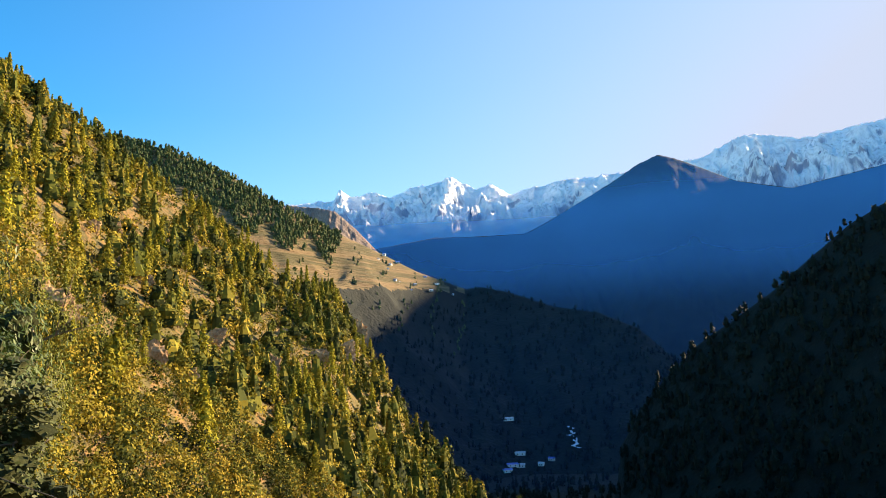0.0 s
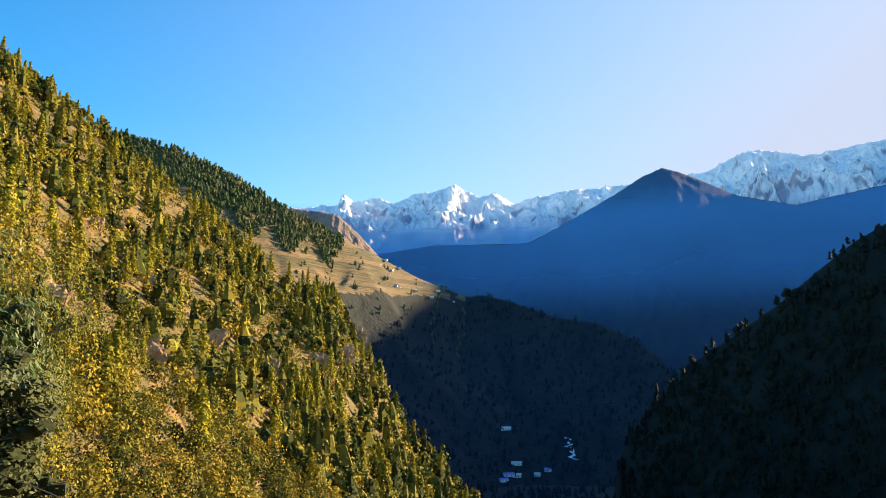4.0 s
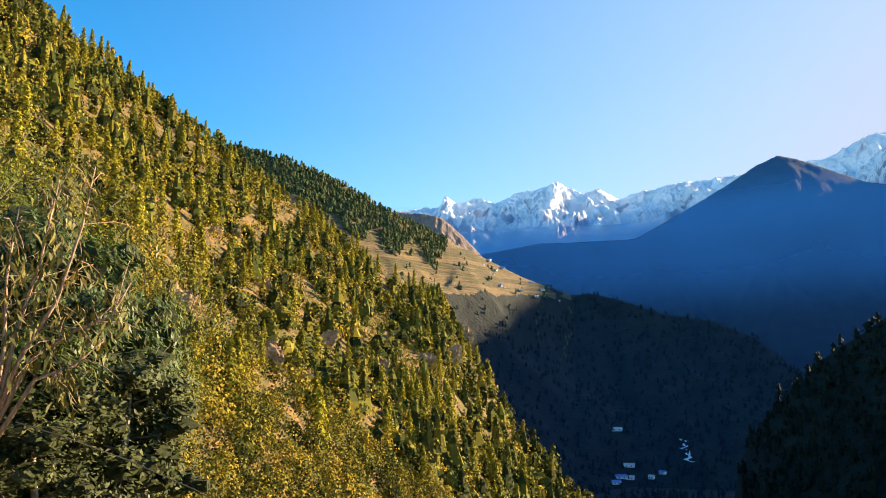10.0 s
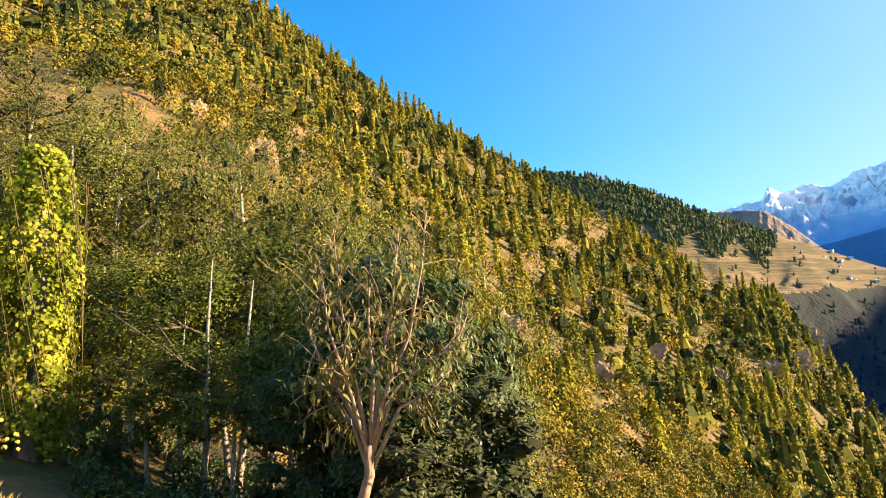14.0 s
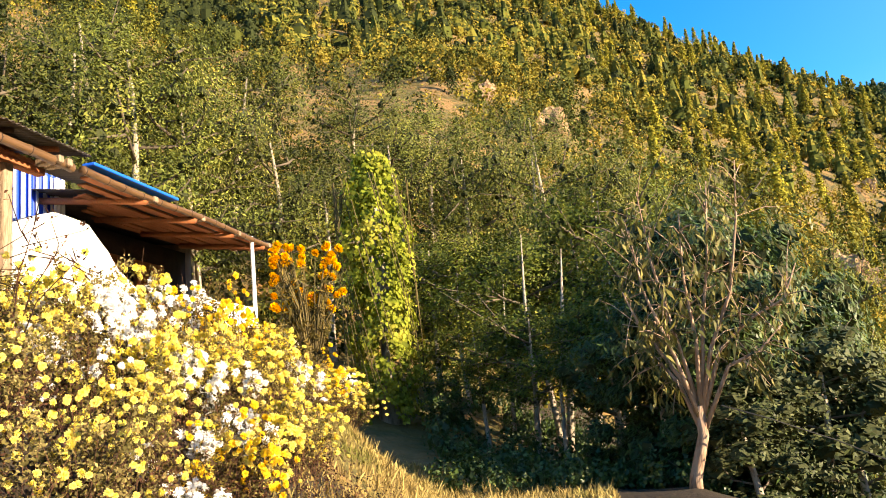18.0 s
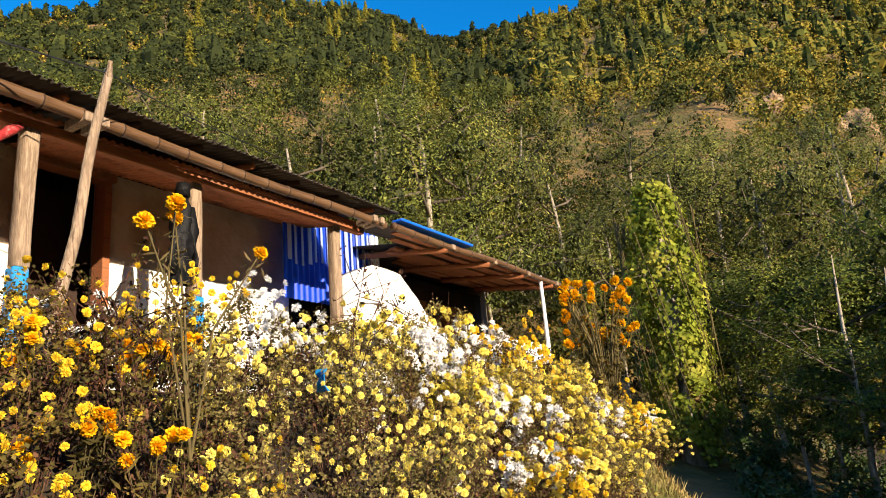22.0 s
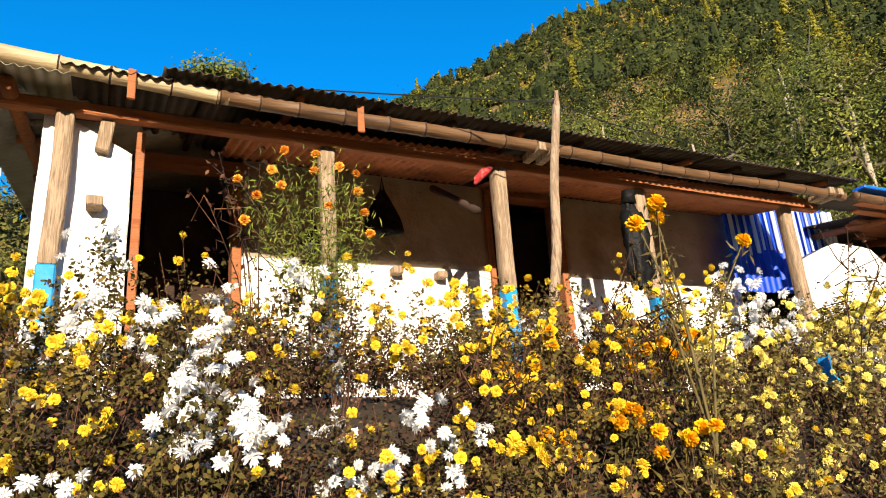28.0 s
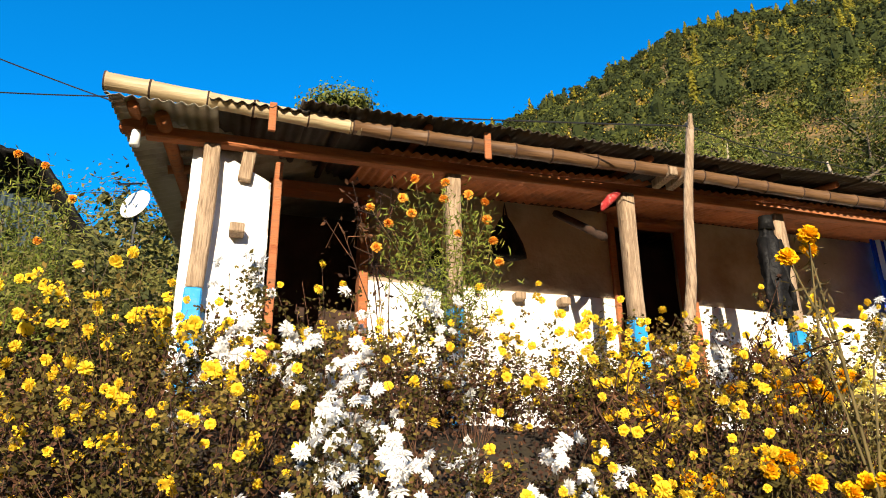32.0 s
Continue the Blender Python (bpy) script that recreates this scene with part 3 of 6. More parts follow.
rng = np.random.default_rng(4)
pts = hill_points(rng, 5400, -8, 150, 0.0, 1.02)
bare = fbm(pts[:, 0] * 0.035, pts[:, 1] * 0.035, 4, 21) + 0.6 * fbm(pts[:, 0] * 0.012, pts[:, 2] * 0.03, 3, 5)
pts = pts[bare < np.where(np.degrees(np.arctan2(-pts[:, 0], pts[:, 1])) > 76, 0.75, 0.52)]
far_ = np.hypot(pts[:, 0], pts[:, 1])
h = (rng.gamma(4, 1.35, len(pts)) + 1.2) * np.interp(far_, [30, 120], [0.6, 1.0])
az_ = np.degrees(np.arctan2(-pts[:, 0], pts[:, 1]))
pointed = rng.uniform(0, 1, len(pts)) < np.interp(az_, [50, 85], [0.5, 0.12])
h = np.where(pointed, np.minimum(h * 0.95, 6.0 + 0.3 * h), np.minimum(h * 0.7, 4.5))
wide = h * np.where(pointed, rng.uniform(0.6, 0.9, len(pts)), rng.uniform(1.0, 1.4, len(pts)))
for lo_, hi_, t0, t1 in ((-10, 58, -0.04, 0.58), (58, 76, -0.12, 0.50), (76, 155, -0.30, 0.27)):
    k = (az_ >= lo_) & (az_ < hi_)
    for span, leaves, leaf, core in ((k & (far_ < 125), 200, 0.15 + far_ * 0.0028, False), (k & (far_ >= 125), 96, 0.24 + far_ * 0.0028, True)):
        wood("hillside_wood", "dense sunlit olive-green trees covering the hillside", rng, pts[span], h[span], wide[span], leaves, leaf[span], t0, t1, core, pointed[span])
# fine-leaved shrubs low on the slope
a_ = np.radians(rng.uniform(14, 48, 620))
r_ = np.interp(np.degrees(a_), [14, 48], [75, 34]) + rng.uniform(0, 1, 620) ** 1.3 * 55
pts = np.stack([-r_ * np.sin(a_), r_ * np.cos(a_)], 1)
pts = np.concatenate([pts, ground_height(pts[:, 0], pts[:, 1])[:, None]], 1)
h = rng.gamma(6, 0.4, 620) + 0.8
wood("slope_shrubs", "leafy olive and russet shrubs low on the slope", rng, pts, h, h * rng.uniform(0.8, 1.2, 620), 240, 0.11 + r_ * 0.0020, -0.12, 0.62, False, np.zeros(620, bool))
pts = hill_points(rng, 11500, -8, 150, 0.0, 1.02)
far_ = np.hypot(pts[:, 0], pts[:, 1])
h = rng.gamma(5, 0.28, len(pts)) + 0.6
wood("hillside_scrub", "low dry scrub between the hillside trees", rng, pts, h, h * rng.uniform(0.9, 1.4, len(pts)), 22, 0.20 + far_ * 0.002, 0.0, 0.75, False)


def outcrop(az, el, size, seed, flat=0.38):
    """A weathered rock face standing out of the hillside."""
    r = None
    for q in np.linspace(40, 320, 400):
        a = radians(az)
        if ground_at(-q * math.sin(a), q * math.cos(a)) >= q * math.tan(radians(el)):
            r = q
            break
    if r is None:
        return
    a = radians(az)
    r += size * 0.18
    at = (-r * math.sin(a), r * math.cos(a), ground_at(-r * math.sin(a), r * math.cos(a)))
    ob = thing("rock_outcrop", at, az, "pale weathered rock face on the hillside", "rock", "hillside rocks")
    bm = bmesh.new()
    bmesh.ops.create_icosphere(bm, subdivisions=4, radius=1.0)
    o = Vector((seed * 3.1, seed * 1.7, 0))
    for v in bm.verts:
        k = 1 + 0.45 * noise.noise(v.co * 1.3 + o) + 0.45 * abs(noise.noise(v.co * 3.1 + o)) + 0.22 * abs(noise.noise(v.co * 7 + o)) - 0.2
        c = v.co * k
        v.co = Vector((c.x * size * 1.25, c.y * size * flat, c.z * size * 1.1 + c.x * size * 0.5))
    part("rock", bm, M_ROCK, ob)


M_ROCK = material("pale_rock", [(0.36, 0.21, 0.10), (0.48, 0.32, 0.18), (0.26, 0.15, 0.075), (0.55, 0.41, 0.28)], 0.35, bump=0.9, bump_scale=1.2)
for k, (az, el, size) in enumerate(((30.6, 9.6, 4.6), (31.9, 9.9, 2.6), (48.2, 21.2, 5.0), (50.2, 22.3, 6.0), (46.4, 20.0, 4.0), (12.9, 2.0, 7.0), (13.9, 0.2, 7.0), (12.6, 3.6, 4.0), (15.6, 0.0, 5.0), (34.3, 3.6, 4.6), (33.4, 2.2, 3.4), (35.4, 5.2, 3.0), (27.8, 0.2, 4.0),
                                       (23.6, 1.6, 4.0), (25.2, -1.6, 3.6), (19.5, -0.6, 4.4), (18.5, 2.0, 3.2), (104.3, 30.6, 5.5), (106.0, 33.0, 4.0), (110.0, 31.0, 4.0), (103, 33.6, 3.6), (53.5, 18.2, 5.0), (37.2, 8.4, 2.6), (26.9, 8.6, 3.4), (28.4, 6.0, 3.0), (58.5, 21.5, 4.0))):
    outcrop(az, el, size * (0.58 if az < 45 else 0.45), k)


def pine_meshes(seed):
    rng = np.random.default_rng(seed)
    bm = bmesh.new()
    tube(bm, [(0, 0, -0.6), (0.05, 0, 2.5), (-0.05, 0.05, 6), (0, 0, 9.6)], [0.2, 0.15, 0.1, 0.02], 6)
    trunk = bm_mesh("trunk", bm, M_TRUNK, True)
    n = 520
    z = 1.6 + 8.3 * rng.uniform(0, 1, n) ** 1.15
    tier = np.floor(z / 0.8)
    ang = rng.uniform(0, 2 * np.pi, n)
    gap = 0.65 + 0.35 * np.sin(ang * 3 + tier * 2.4 + seed)
    rad = (0.25 + (10.1 - z) * 0.24) * gap * rng.uniform(0.25, 1, n) ** 0.6
    c = np.stack([rad * np.cos(ang), rad * np.sin(ang), z - rad * 0.15], 1)
    return trunk, leaf_mesh("crown", leaf_quads(rng, c, np.full(n, 0.66), 0.5, 0.2, np.stack([np.cos(ang), np.sin(ang), np.full(n, 0.45)], 1)), M_PINE)


PINES = [pine_meshes(s) for s in (1, 2, 3, 4)]
pts = np.concatenate([hill_points(rng, 150, 10, 72, 0.88, 1.0), hill_points(rng, 60, 72, 135, 0.9, 1.0), hill_points(rng, 230, 4, 48, 0.12, 0.92), hill_points(rng, 60, 48, 110, 0.3, 0.9)])
pts = pts[np.argsort(np.hypot(pts[:, 0], pts[:, 1]))]
rest = []
for i, p in enumerate(pts):
    s_, turn_ = rng.uniform(0.5, 1.05), rng.uniform(0, 360)
    trunk, crown = PINES[i % 4]
    if i >= 300:
        co = np.empty(len(crown.vertices) * 3, dtype=np.float32)
        crown.vertices.foreach_get("co", co)
        c, q = math.cos(radians(turn_)) * s_ * 1.1, math.sin(radians(turn_)) * s_ * 1.1
        co = co.reshape(-1, 3) @ np.array([[c, q, 0], [-q, c, 0], [0, 0, s_]])
        rest.append(co + p - np.array([0, 0, 0.2]))
        continue
    tree = thing("pine_tree", (p[0], p[1], p[2] - 0.2), turn_, "slender yellow-green pine on the steep hillside", "tree", "hillside pines")
    tree.scale = (s_ * 1.1, s_ * 1.1, s_)
    part("trunk", trunk, None, tree)
    part("crown", crown, None, tree)
tagged(new("crest_pines", leaf_mesh("crest_pines", np.concatenate(rest), M_PINE)), "distant pines along the crest of the hillside", "trees", kind="stuff")


# lit and shaded copies of the far trees; the first holds the shade
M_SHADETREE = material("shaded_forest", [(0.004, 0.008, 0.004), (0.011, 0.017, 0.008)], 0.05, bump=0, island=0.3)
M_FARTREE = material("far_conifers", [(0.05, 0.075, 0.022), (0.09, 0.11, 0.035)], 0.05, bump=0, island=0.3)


def on_land(name, rng, count, pick):
    """Random places on a mountain side where pick(azimuth, share of height) holds."""
    AZ, S, X, Y, Z = LAND[name]
    i, j = rng.integers(0, AZ.shape[0], count * 30), rng.integers(0, AZ.shape[1], count * 30)
    ok = pick(AZ[i, j], S[i, j])
    i, j = i[ok][:count], j[ok][:count]
    return np.stack([X[i, j], Y[i, j], Z[i, j]], 1) + rng.normal(size=(len(i), 3)) * np.array([2.0, 2.0, 0.2])


rng = np.random.default_rng(14)
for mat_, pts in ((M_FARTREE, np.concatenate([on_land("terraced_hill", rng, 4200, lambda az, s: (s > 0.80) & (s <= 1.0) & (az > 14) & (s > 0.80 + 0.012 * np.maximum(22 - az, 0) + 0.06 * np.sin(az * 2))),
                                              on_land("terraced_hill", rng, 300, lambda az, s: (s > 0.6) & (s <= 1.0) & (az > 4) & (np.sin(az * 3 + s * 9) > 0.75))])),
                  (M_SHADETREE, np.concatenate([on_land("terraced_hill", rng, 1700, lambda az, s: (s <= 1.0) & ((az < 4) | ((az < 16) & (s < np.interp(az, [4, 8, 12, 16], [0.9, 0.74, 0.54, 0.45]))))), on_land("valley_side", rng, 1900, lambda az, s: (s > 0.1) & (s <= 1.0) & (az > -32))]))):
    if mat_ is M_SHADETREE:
        # the wooded valley floor, darkened with the same shade-coloured trees
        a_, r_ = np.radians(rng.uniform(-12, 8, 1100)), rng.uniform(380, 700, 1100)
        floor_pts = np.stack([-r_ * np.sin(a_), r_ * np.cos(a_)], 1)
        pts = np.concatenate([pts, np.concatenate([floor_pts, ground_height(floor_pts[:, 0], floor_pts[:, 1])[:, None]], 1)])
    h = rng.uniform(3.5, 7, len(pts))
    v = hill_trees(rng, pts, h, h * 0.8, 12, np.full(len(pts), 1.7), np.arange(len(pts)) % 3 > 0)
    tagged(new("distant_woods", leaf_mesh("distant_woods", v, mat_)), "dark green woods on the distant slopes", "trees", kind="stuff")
# ---------------------------------------------------------------- house
M_WOOD = material("weathered_post_wood", [(0.12, 0.075, 0.045), (0.36, 0.26, 0.17), (0.20, 0.135, 0.085), (0.40, 0.30, 0.20)], 5, bump=0.5, stretch=(6, 6, 0.6))
M_BLUE = material("blue_paint", [(0.003, 0.16, 0.44), (0.008, 0.25, 0.58), (0.18, 0.22, 0.26)], 7, rough=0.6, bump=0.25, spread=(0.3, 0.85))
M_LIME = material("limewashed_mud", [(0.80, 0.77, 0.72), (0.86, 0.84, 0.80), (0.70, 0.62, 0.52)], 1.6, bump=0.6, bump_scale=7, spread=(0.35, 0.8))
M_MUD = material("brown_mud", [(0.22, 0.14, 0.09), (0.30, 0.20, 0.13)], 3, bump=0.6)
M_BEAM = material("red_brown_timber", [(0.24, 0.07, 0.025), (0.34, 0.12, 0.045), (0.20, 0.09, 0.045)], 5, bump=0.4, stretch=(0.6, 6, 6))
M_TIN = material("old_corrugated_tin", [(0.22, 0.20, 0.155), (0.32, 0.29, 0.22), (0.16, 0.11, 0.075)], 1.5, rough=0.6, metal=0.3, bump=0.15, per_piece=0.15)
M_SOOT = material("sooty_tin", [(0.030, 0.025, 0.02), (0.06, 0.05, 0.04), (0.05, 0.028, 0.016)], 1.5, rough=0.7, bump=0.15, per_piece=0.2)
M_BLUETIN = material("blue_corrugated_tin", [(0.005, 0.05, 0.55), (0.01, 0.09, 0.70)], 2, rough=0.45, bump=0.05, translucent=0.3)
M_LITSHEET = material("lit_sheet", [(0.55, 0.66, 0.80), (0.66, 0.74, 0.86)], 2, rough=0.5, bump=0.05, translucent=0.5)
M_BAMBOO = material("old_bamboo", [(0.26, 0.19, 0.10), (0.40, 0.31, 0.18), (0.17, 0.11, 0.06)], 4, rough=0.5, bump=0.2, stretch=(0.3, 4, 4), per_piece=0.15)
# aged brown bamboo, darkened further for the shade under the sheet edge
M_BAMBOOSHADE = material("shaded_brown_bamboo", [(0.06, 0.03, 0.014), (0.14, 0.075, 0.035), (0.04, 0.02, 0.011)], 4, rough=0.5, bump=0.2, stretch=(0.3, 4, 4))
# dark timber, also used to paint the shade in doorways and recesses
M_DARKWOOD_SHADE = material("dark_timber_and_shade", [(0.025, 0.015, 0.01), (0.055, 0.028, 0.018)], 5, bump=0.4)
M_BLACK = material("black_plastic", [(0.004, 0.004, 0.004), (0.012, 0.011, 0.011)], 12, rough=0.55, bump=0.6, bump_scale=18, spec=0.12)
M_REDCLOTH = material("red_cloth", [(0.25, 0.012, 0.015), (0.38, 0.03, 0.03), (0.42, 0.2, 0.18)], 30, bump=0.4)
M_WIRE = material("black_cable", [(0.01, 0.01, 0.012), (0.02, 0.02, 0.02)], 5, rough=0.5, bump=0)
M_WHITEPAINT = material("white_enamel", [(0.72, 0.72, 0.70), (0.80, 0.80, 0.78)], 4, rough=0.4, bump=0.1)
house = new("house")
house.matrix_world = HOUSE
tagged(house, "low whitewashed mud house with tin roof and wooden veranda posts", "house")


def rough_wall(name, x0, x1, y0, y1, z0, z1, material_, parent, label="", step=0.11, amp=0.018):
    """A hand-plastered wall slab, slightly uneven, with soft edges."""
    bm = bmesh.new()
    box(bm, (x0, y0, z0), (x1, y1, z1))
    for axis, n in ((0, int((x1 - x0) / step)), (2, int((z1 - z0) / step))):
        if n > 1:
            es = [e for e in bm.edges if abs((e.verts[0].co - e.verts[1].co)[axis]) > step * 1.5]
            bmesh.ops.subdivide_edges(bm, edges=es, cuts=n, use_grid_fill=True)
    for v in bm.verts:
        d = noise.noise_vector(v.co * 2.1) * amp + noise.noise_vector(v.co * 7) * amp * 0.35
        v.co += Vector((d.x * 0.4, d.y, d.z * 0.3))
    return part(name, bm, material_, parent, label, True)


rough_wall("plinth", -0.5, 12.6, -0.3, 1.25, -0.9, 0.0, M_MUD, house, "brown mud plinth", 0.3)
M_UPPER = material("brown_upper_mud", [(0.36, 0.27, 0.19), (0.46, 0.36, 0.26), (0.26, 0.18, 0.12)], 1.3, bump=0.5, bump_scale=7)
pier = rough_wall("wall", -0.14, 0.42, 0.075, 0.35, 0, 2.05, M_LIME, house, "whitewashed wall pier with a sloping top beside the end post", 0.07, 0.022)
for v in pier.data.vertices:
    v.co.z *= np.interp(v.co.x, [0.0, 0.42], [1.95, 1.72]) / 2.05
rough_wall("side_wall", 0.0, 0.2, 0.35, 1.5, 0, 2.08, M_LIME, house, "", 0.2)
for x0, x1 in ((1.35, 3.85), (4.72, 7.2)):
    rough_wall("wall", x0, x1, 1.2, 1.5, 0, 1.42, M_LIME, house, "whitewashed lower wall")
    rough_wall("upper_wall", x0 + 0.01, x1 - 0.01, 1.215, 1.5, 1.40, 2.5, M_UPPER, house, "brown upper wall")
rough_wall("back_wall", 3.4, 12.6, 4.0, 4.3, 0, 3.0, M_MUD, house, "", 0.5)
rough_wall("back_wall", 0.0, 3.4, 3.6, 3.9, 0, 2.08, M_MUD, house, "", 0.5)
rough_wall("end_wall", 0.0, 0.25, 1.5, 3.6, 0, 2.02, M_LIME, house, "", 0.3)
rough_wall("end_wall", 12.3, 12.6, 1.3, 4.0, 0, 2.3, M_MUD, house, "", 0.3)
for x0, x1, top in ((0.5, 1.35, 2.2), (3.85, 4.72, 2.25)):
    # near-black panels stand in for the dark rooms behind the two doorways
    bm = bmesh.new()
    yj = 0.06 if x0 < 1 else 1.16
    box(bm, (x0 - 0.06, yj, 0), (x0 - 0.005, yj + 0.18, top - (0.3 if x0 < 1 else 0)), 0.006)
    frame_ = part("door_frame", bm, M_BEAM, house, "red-brown timber door frame")
    bm = bmesh.new()
    box(bm, (x1 - 0.08, 1.16, 0), (x1 - 0.002, 1.34, top), 0.006)
    part("jamb", bm, M_BEAM, frame_)
    bm = bmesh.new()
    box(bm, (x0 - 0.05, 1.16, top), (x1 + 0.05, 1.34, top + 0.09), 0.006)
    part("lintel", bm, M_BEAM, frame_)
    bm = bmesh.new()
    box(bm, (x0 + 0.1, 1.75, 0), (x1 + 0.4, 1.79, top), 0.004)
    part("door", bm, M_DARKWOOD_SHADE, house, "near-black panel for the dark inside the doorway")
# the partition is coloured near-black as the unlit depth of the rooms
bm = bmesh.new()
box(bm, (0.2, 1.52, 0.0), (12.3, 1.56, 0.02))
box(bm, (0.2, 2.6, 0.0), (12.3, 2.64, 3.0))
part("partition", bm, M_DARKWOOD_SHADE, house)
POSTS = [(0, 0.035, 0), (1.77, 0.0, 0.02), (3.25, 0.02, -0.02), (4.78, -0.03, 0.03), (6.7, 0.03, 0)]
for x, lean, dy in POSTS:
    bm = bmesh.new()
    box(bm, (x - 0.055, dy - 0.055, 0.87), (x + 0.055, dy + 0.055, 1.93), 0.01)
    bmesh.ops.subdivide_edges(bm, edges=[e for e in bm.edges if abs((e.verts[0].co - e.verts[1].co).z) > 0.5], cuts=7)
    for v in bm.verts:
        w = noise.noise_vector(v.co * 3.0) * 0.010
        v.co.x += w.x + lean * (v.co.z / 1.93 - 1)
        v.co.y += w.y
    post = part("post", bm, M_WOOD, house, "weathered square timber post", True)
    bm = bmesh.new()
    box(bm, (x - 0.057 - lean * 0.8, dy - 0.057, 0), (x + 0.057 - lean * 0.8, dy + 0.057, 0.87), 0.01)
    part("painted_foot" if x < 6 else "foot", bm, M_BLUE if x < 6 else M_WOOD, post, "chipped blue painted foot of the post" if x < 6 else "")
bm = bmesh.new()
box(bm, (-0.45, -0.05, 1.93), (7.2, 0.05, 2.015), 0.012)
part("beam", bm, M_BEAM, house, "red-brown timber beam")
bm = bmesh.new()
box(bm, (-0.62, -0.06, 1.95), (-0.45, 0.05, 2.1), 0.02)
part("beam_end", bm, M_BEAM, house)
bm = bmesh.new()
box(bm, (1.2, 1.15, 2.34), (7.2, 1.3, 2.46), 0.012)
part("wall_plate", bm, M_DARKWOOD_SHADE, house)
for i, x in enumerate(np.linspace(-0.35, 7.0, 13)):
    bm = bmesh.new()
    far_y = min(4.2, x + 0.45)
    tube(bm, [(x, y_, 2.105 + 0.196 * (y_ + 0.34) + 0.01) for y_ in (-0.34, -0.34 + (far_y + 0.34) * 0.35, far_y)], [0.03] * 3, 7)
    part("rafter", bm, M_DARKWOOD_SHADE if i % 3 else M_BEAM, house, smooth_=True)
for x in (3.05,):
    bm = bmesh.new()
    tube(bm, [(x, 0.02, 1.55), (x + 0.05, 0.95, 2.15)], [0.035, 0.035], 6)
    part("brace", bm, M_DARKWOOD_SHADE, house, smooth_=True)
for x in (3.45, 6.95):
    for dx in (0, 0.13):
        bm = bmesh.new()
        box(bm, (x + dx, -0.40, 1.965), (x + dx + 0.07, -0.12, 2.04), 0.008, Matrix.Translation((0, 0, 0.0)))
        part("bracket", bm, M_WOOD, house, "short timber block under the eave")
# hangers that carry the eave pole
for x in (0.35, 1.9):
    bm = bmesh.new()
    box(bm, (x, -0.385, 1.90), (x + 0.05, -0.36, 2.12), 0.005)
    part("hanger", bm, M_BEAM, house)


def corrugated(x0, x1, y0, z0, y1, z1, pitch=0.076, amp=0.011):
    n = int((x1 - x0) / pitch * 6) + 1
    X, S = np.meshgrid(np.linspace(x0, x1, n), np.linspace(0, 1, 9))
    # the front slope stops at the hip, which runs back from the corner
    end = np.maximum(y0, np.minimum(y1, 1.0 * X + 0.34))
    S = S * (end - y0) / (y1 - y0)
    return X, y0 + (y1 - y0) * S, z0 + (z1 - z0) * S + amp * np.sin(X * 2 * np.pi / pitch)


def sheet(x0, x1, y0, z0, y1, z1, mat, parent, label=""):
    ob = part("roof_sheet", grid_mesh("roof_sheet", *corrugated(x0, x1, y0, z0, y1, z1), mat), None, parent, label)
    mod = ob.modifiers.new("thickness", "SOLIDIFY")
    mod.thickness = 0.003
    return ob


EDGE = [(-0.68, 0.02, -0.38, 2.02), (-0.04, 0.62, -0.39, 2.08), (0.56, 1.42, -0.46, 2.125), (1.36, 2.22, -0.47, 2.13), (2.16, 3.02, -0.46, 2.135), (2.96, 3.82, -0.47, 2.13),
        (3.76, 4.62, -0.47, 2.13), (4.56, 5.42, -0.48, 2.135), (5.36, 6.22, -0.46, 2.13), (6.16, 7.35, -0.47, 2.125)]
for i, (x0, x1, y, z) in enumerate(EDGE):
    sheet(x0, x1, y, z + 0.004 * (i % 2), 2.1, z + 0.505 + 0.006 * (i % 2), M_TIN if i == 0 else M_SOOT, house)
    if x1 > 2:
        sheet(x0, x1, 1.95, z + 0.49 + 0.006 * (i % 2), 4.6, 3.12 + 0.006 * (i % 2), M_TIN if i == 0 else M_SOOT, house)
# rusty sheets lie on the beam and roof the veranda below the main roof
M_RUST = material("rusty_corrugated_tin", [(0.22, 0.06, 0.02), (0.36, 0.12, 0.043), (0.13, 0.042, 0.017)], 3, rough=0.75, bump=0.3, bump_scale=25, per_piece=0.2)
for k, (x0, x1) in enumerate(((1.12, 2.05), (1.98, 2.9), (2.84, 3.5), (3.62, 4.5), (4.42, 5.35), (5.28, 6.2), (6.12, 7.25))):
    X, S = np.meshgrid(np.linspace(x0, x1, int((x1 - x0) / 0.076 * 6)), np.linspace(0, 1, 6))
    tilt = 0.004 * (k % 3) - 0.003 * (k % 2)
    sh = part("veranda_sheet", grid_mesh("veranda_sheet", X, -0.085 + 0.010 * (k % 2) + 1.16 * S, 2.036 + tilt + 0.25 * S + 0.012 * np.sin(X * 2 * np.pi / 0.076), M_RUST), None, house, "rusty corrugated sheet over the veranda")
    sh.modifiers.new("thickness", "SOLIDIFY").thickness = 0.004
# the hip: a slope of its own with a level eave along the end of the house
for y_lo, y_hi in ((-0.4, 0.75), (0.7, 1.75), (1.7, 2.75), (2.7, 3.9)):
    Y, S = np.meshgrid(np.linspace(y_lo, y_hi, 90), np.linspace(0, 1, 7))
    eave_x = -0.66 + 0.115 * (Y + 0.4)
    X = eave_x + np.maximum(0.02, Y - 0.22 - eave_x) * S
    hip = part("hip_sheet", grid_mesh("hip_sheet", X, Y, 2.0 + 0.325 * (X - eave_x) + 0.011 * np.sin(Y * 2 * np.pi / 0.076), M_TIN), None, house, "pale grey corrugated sheet over the end of the house")
    hip.modifiers.new("thickness", "SOLIDIFY").thickness = 0.003
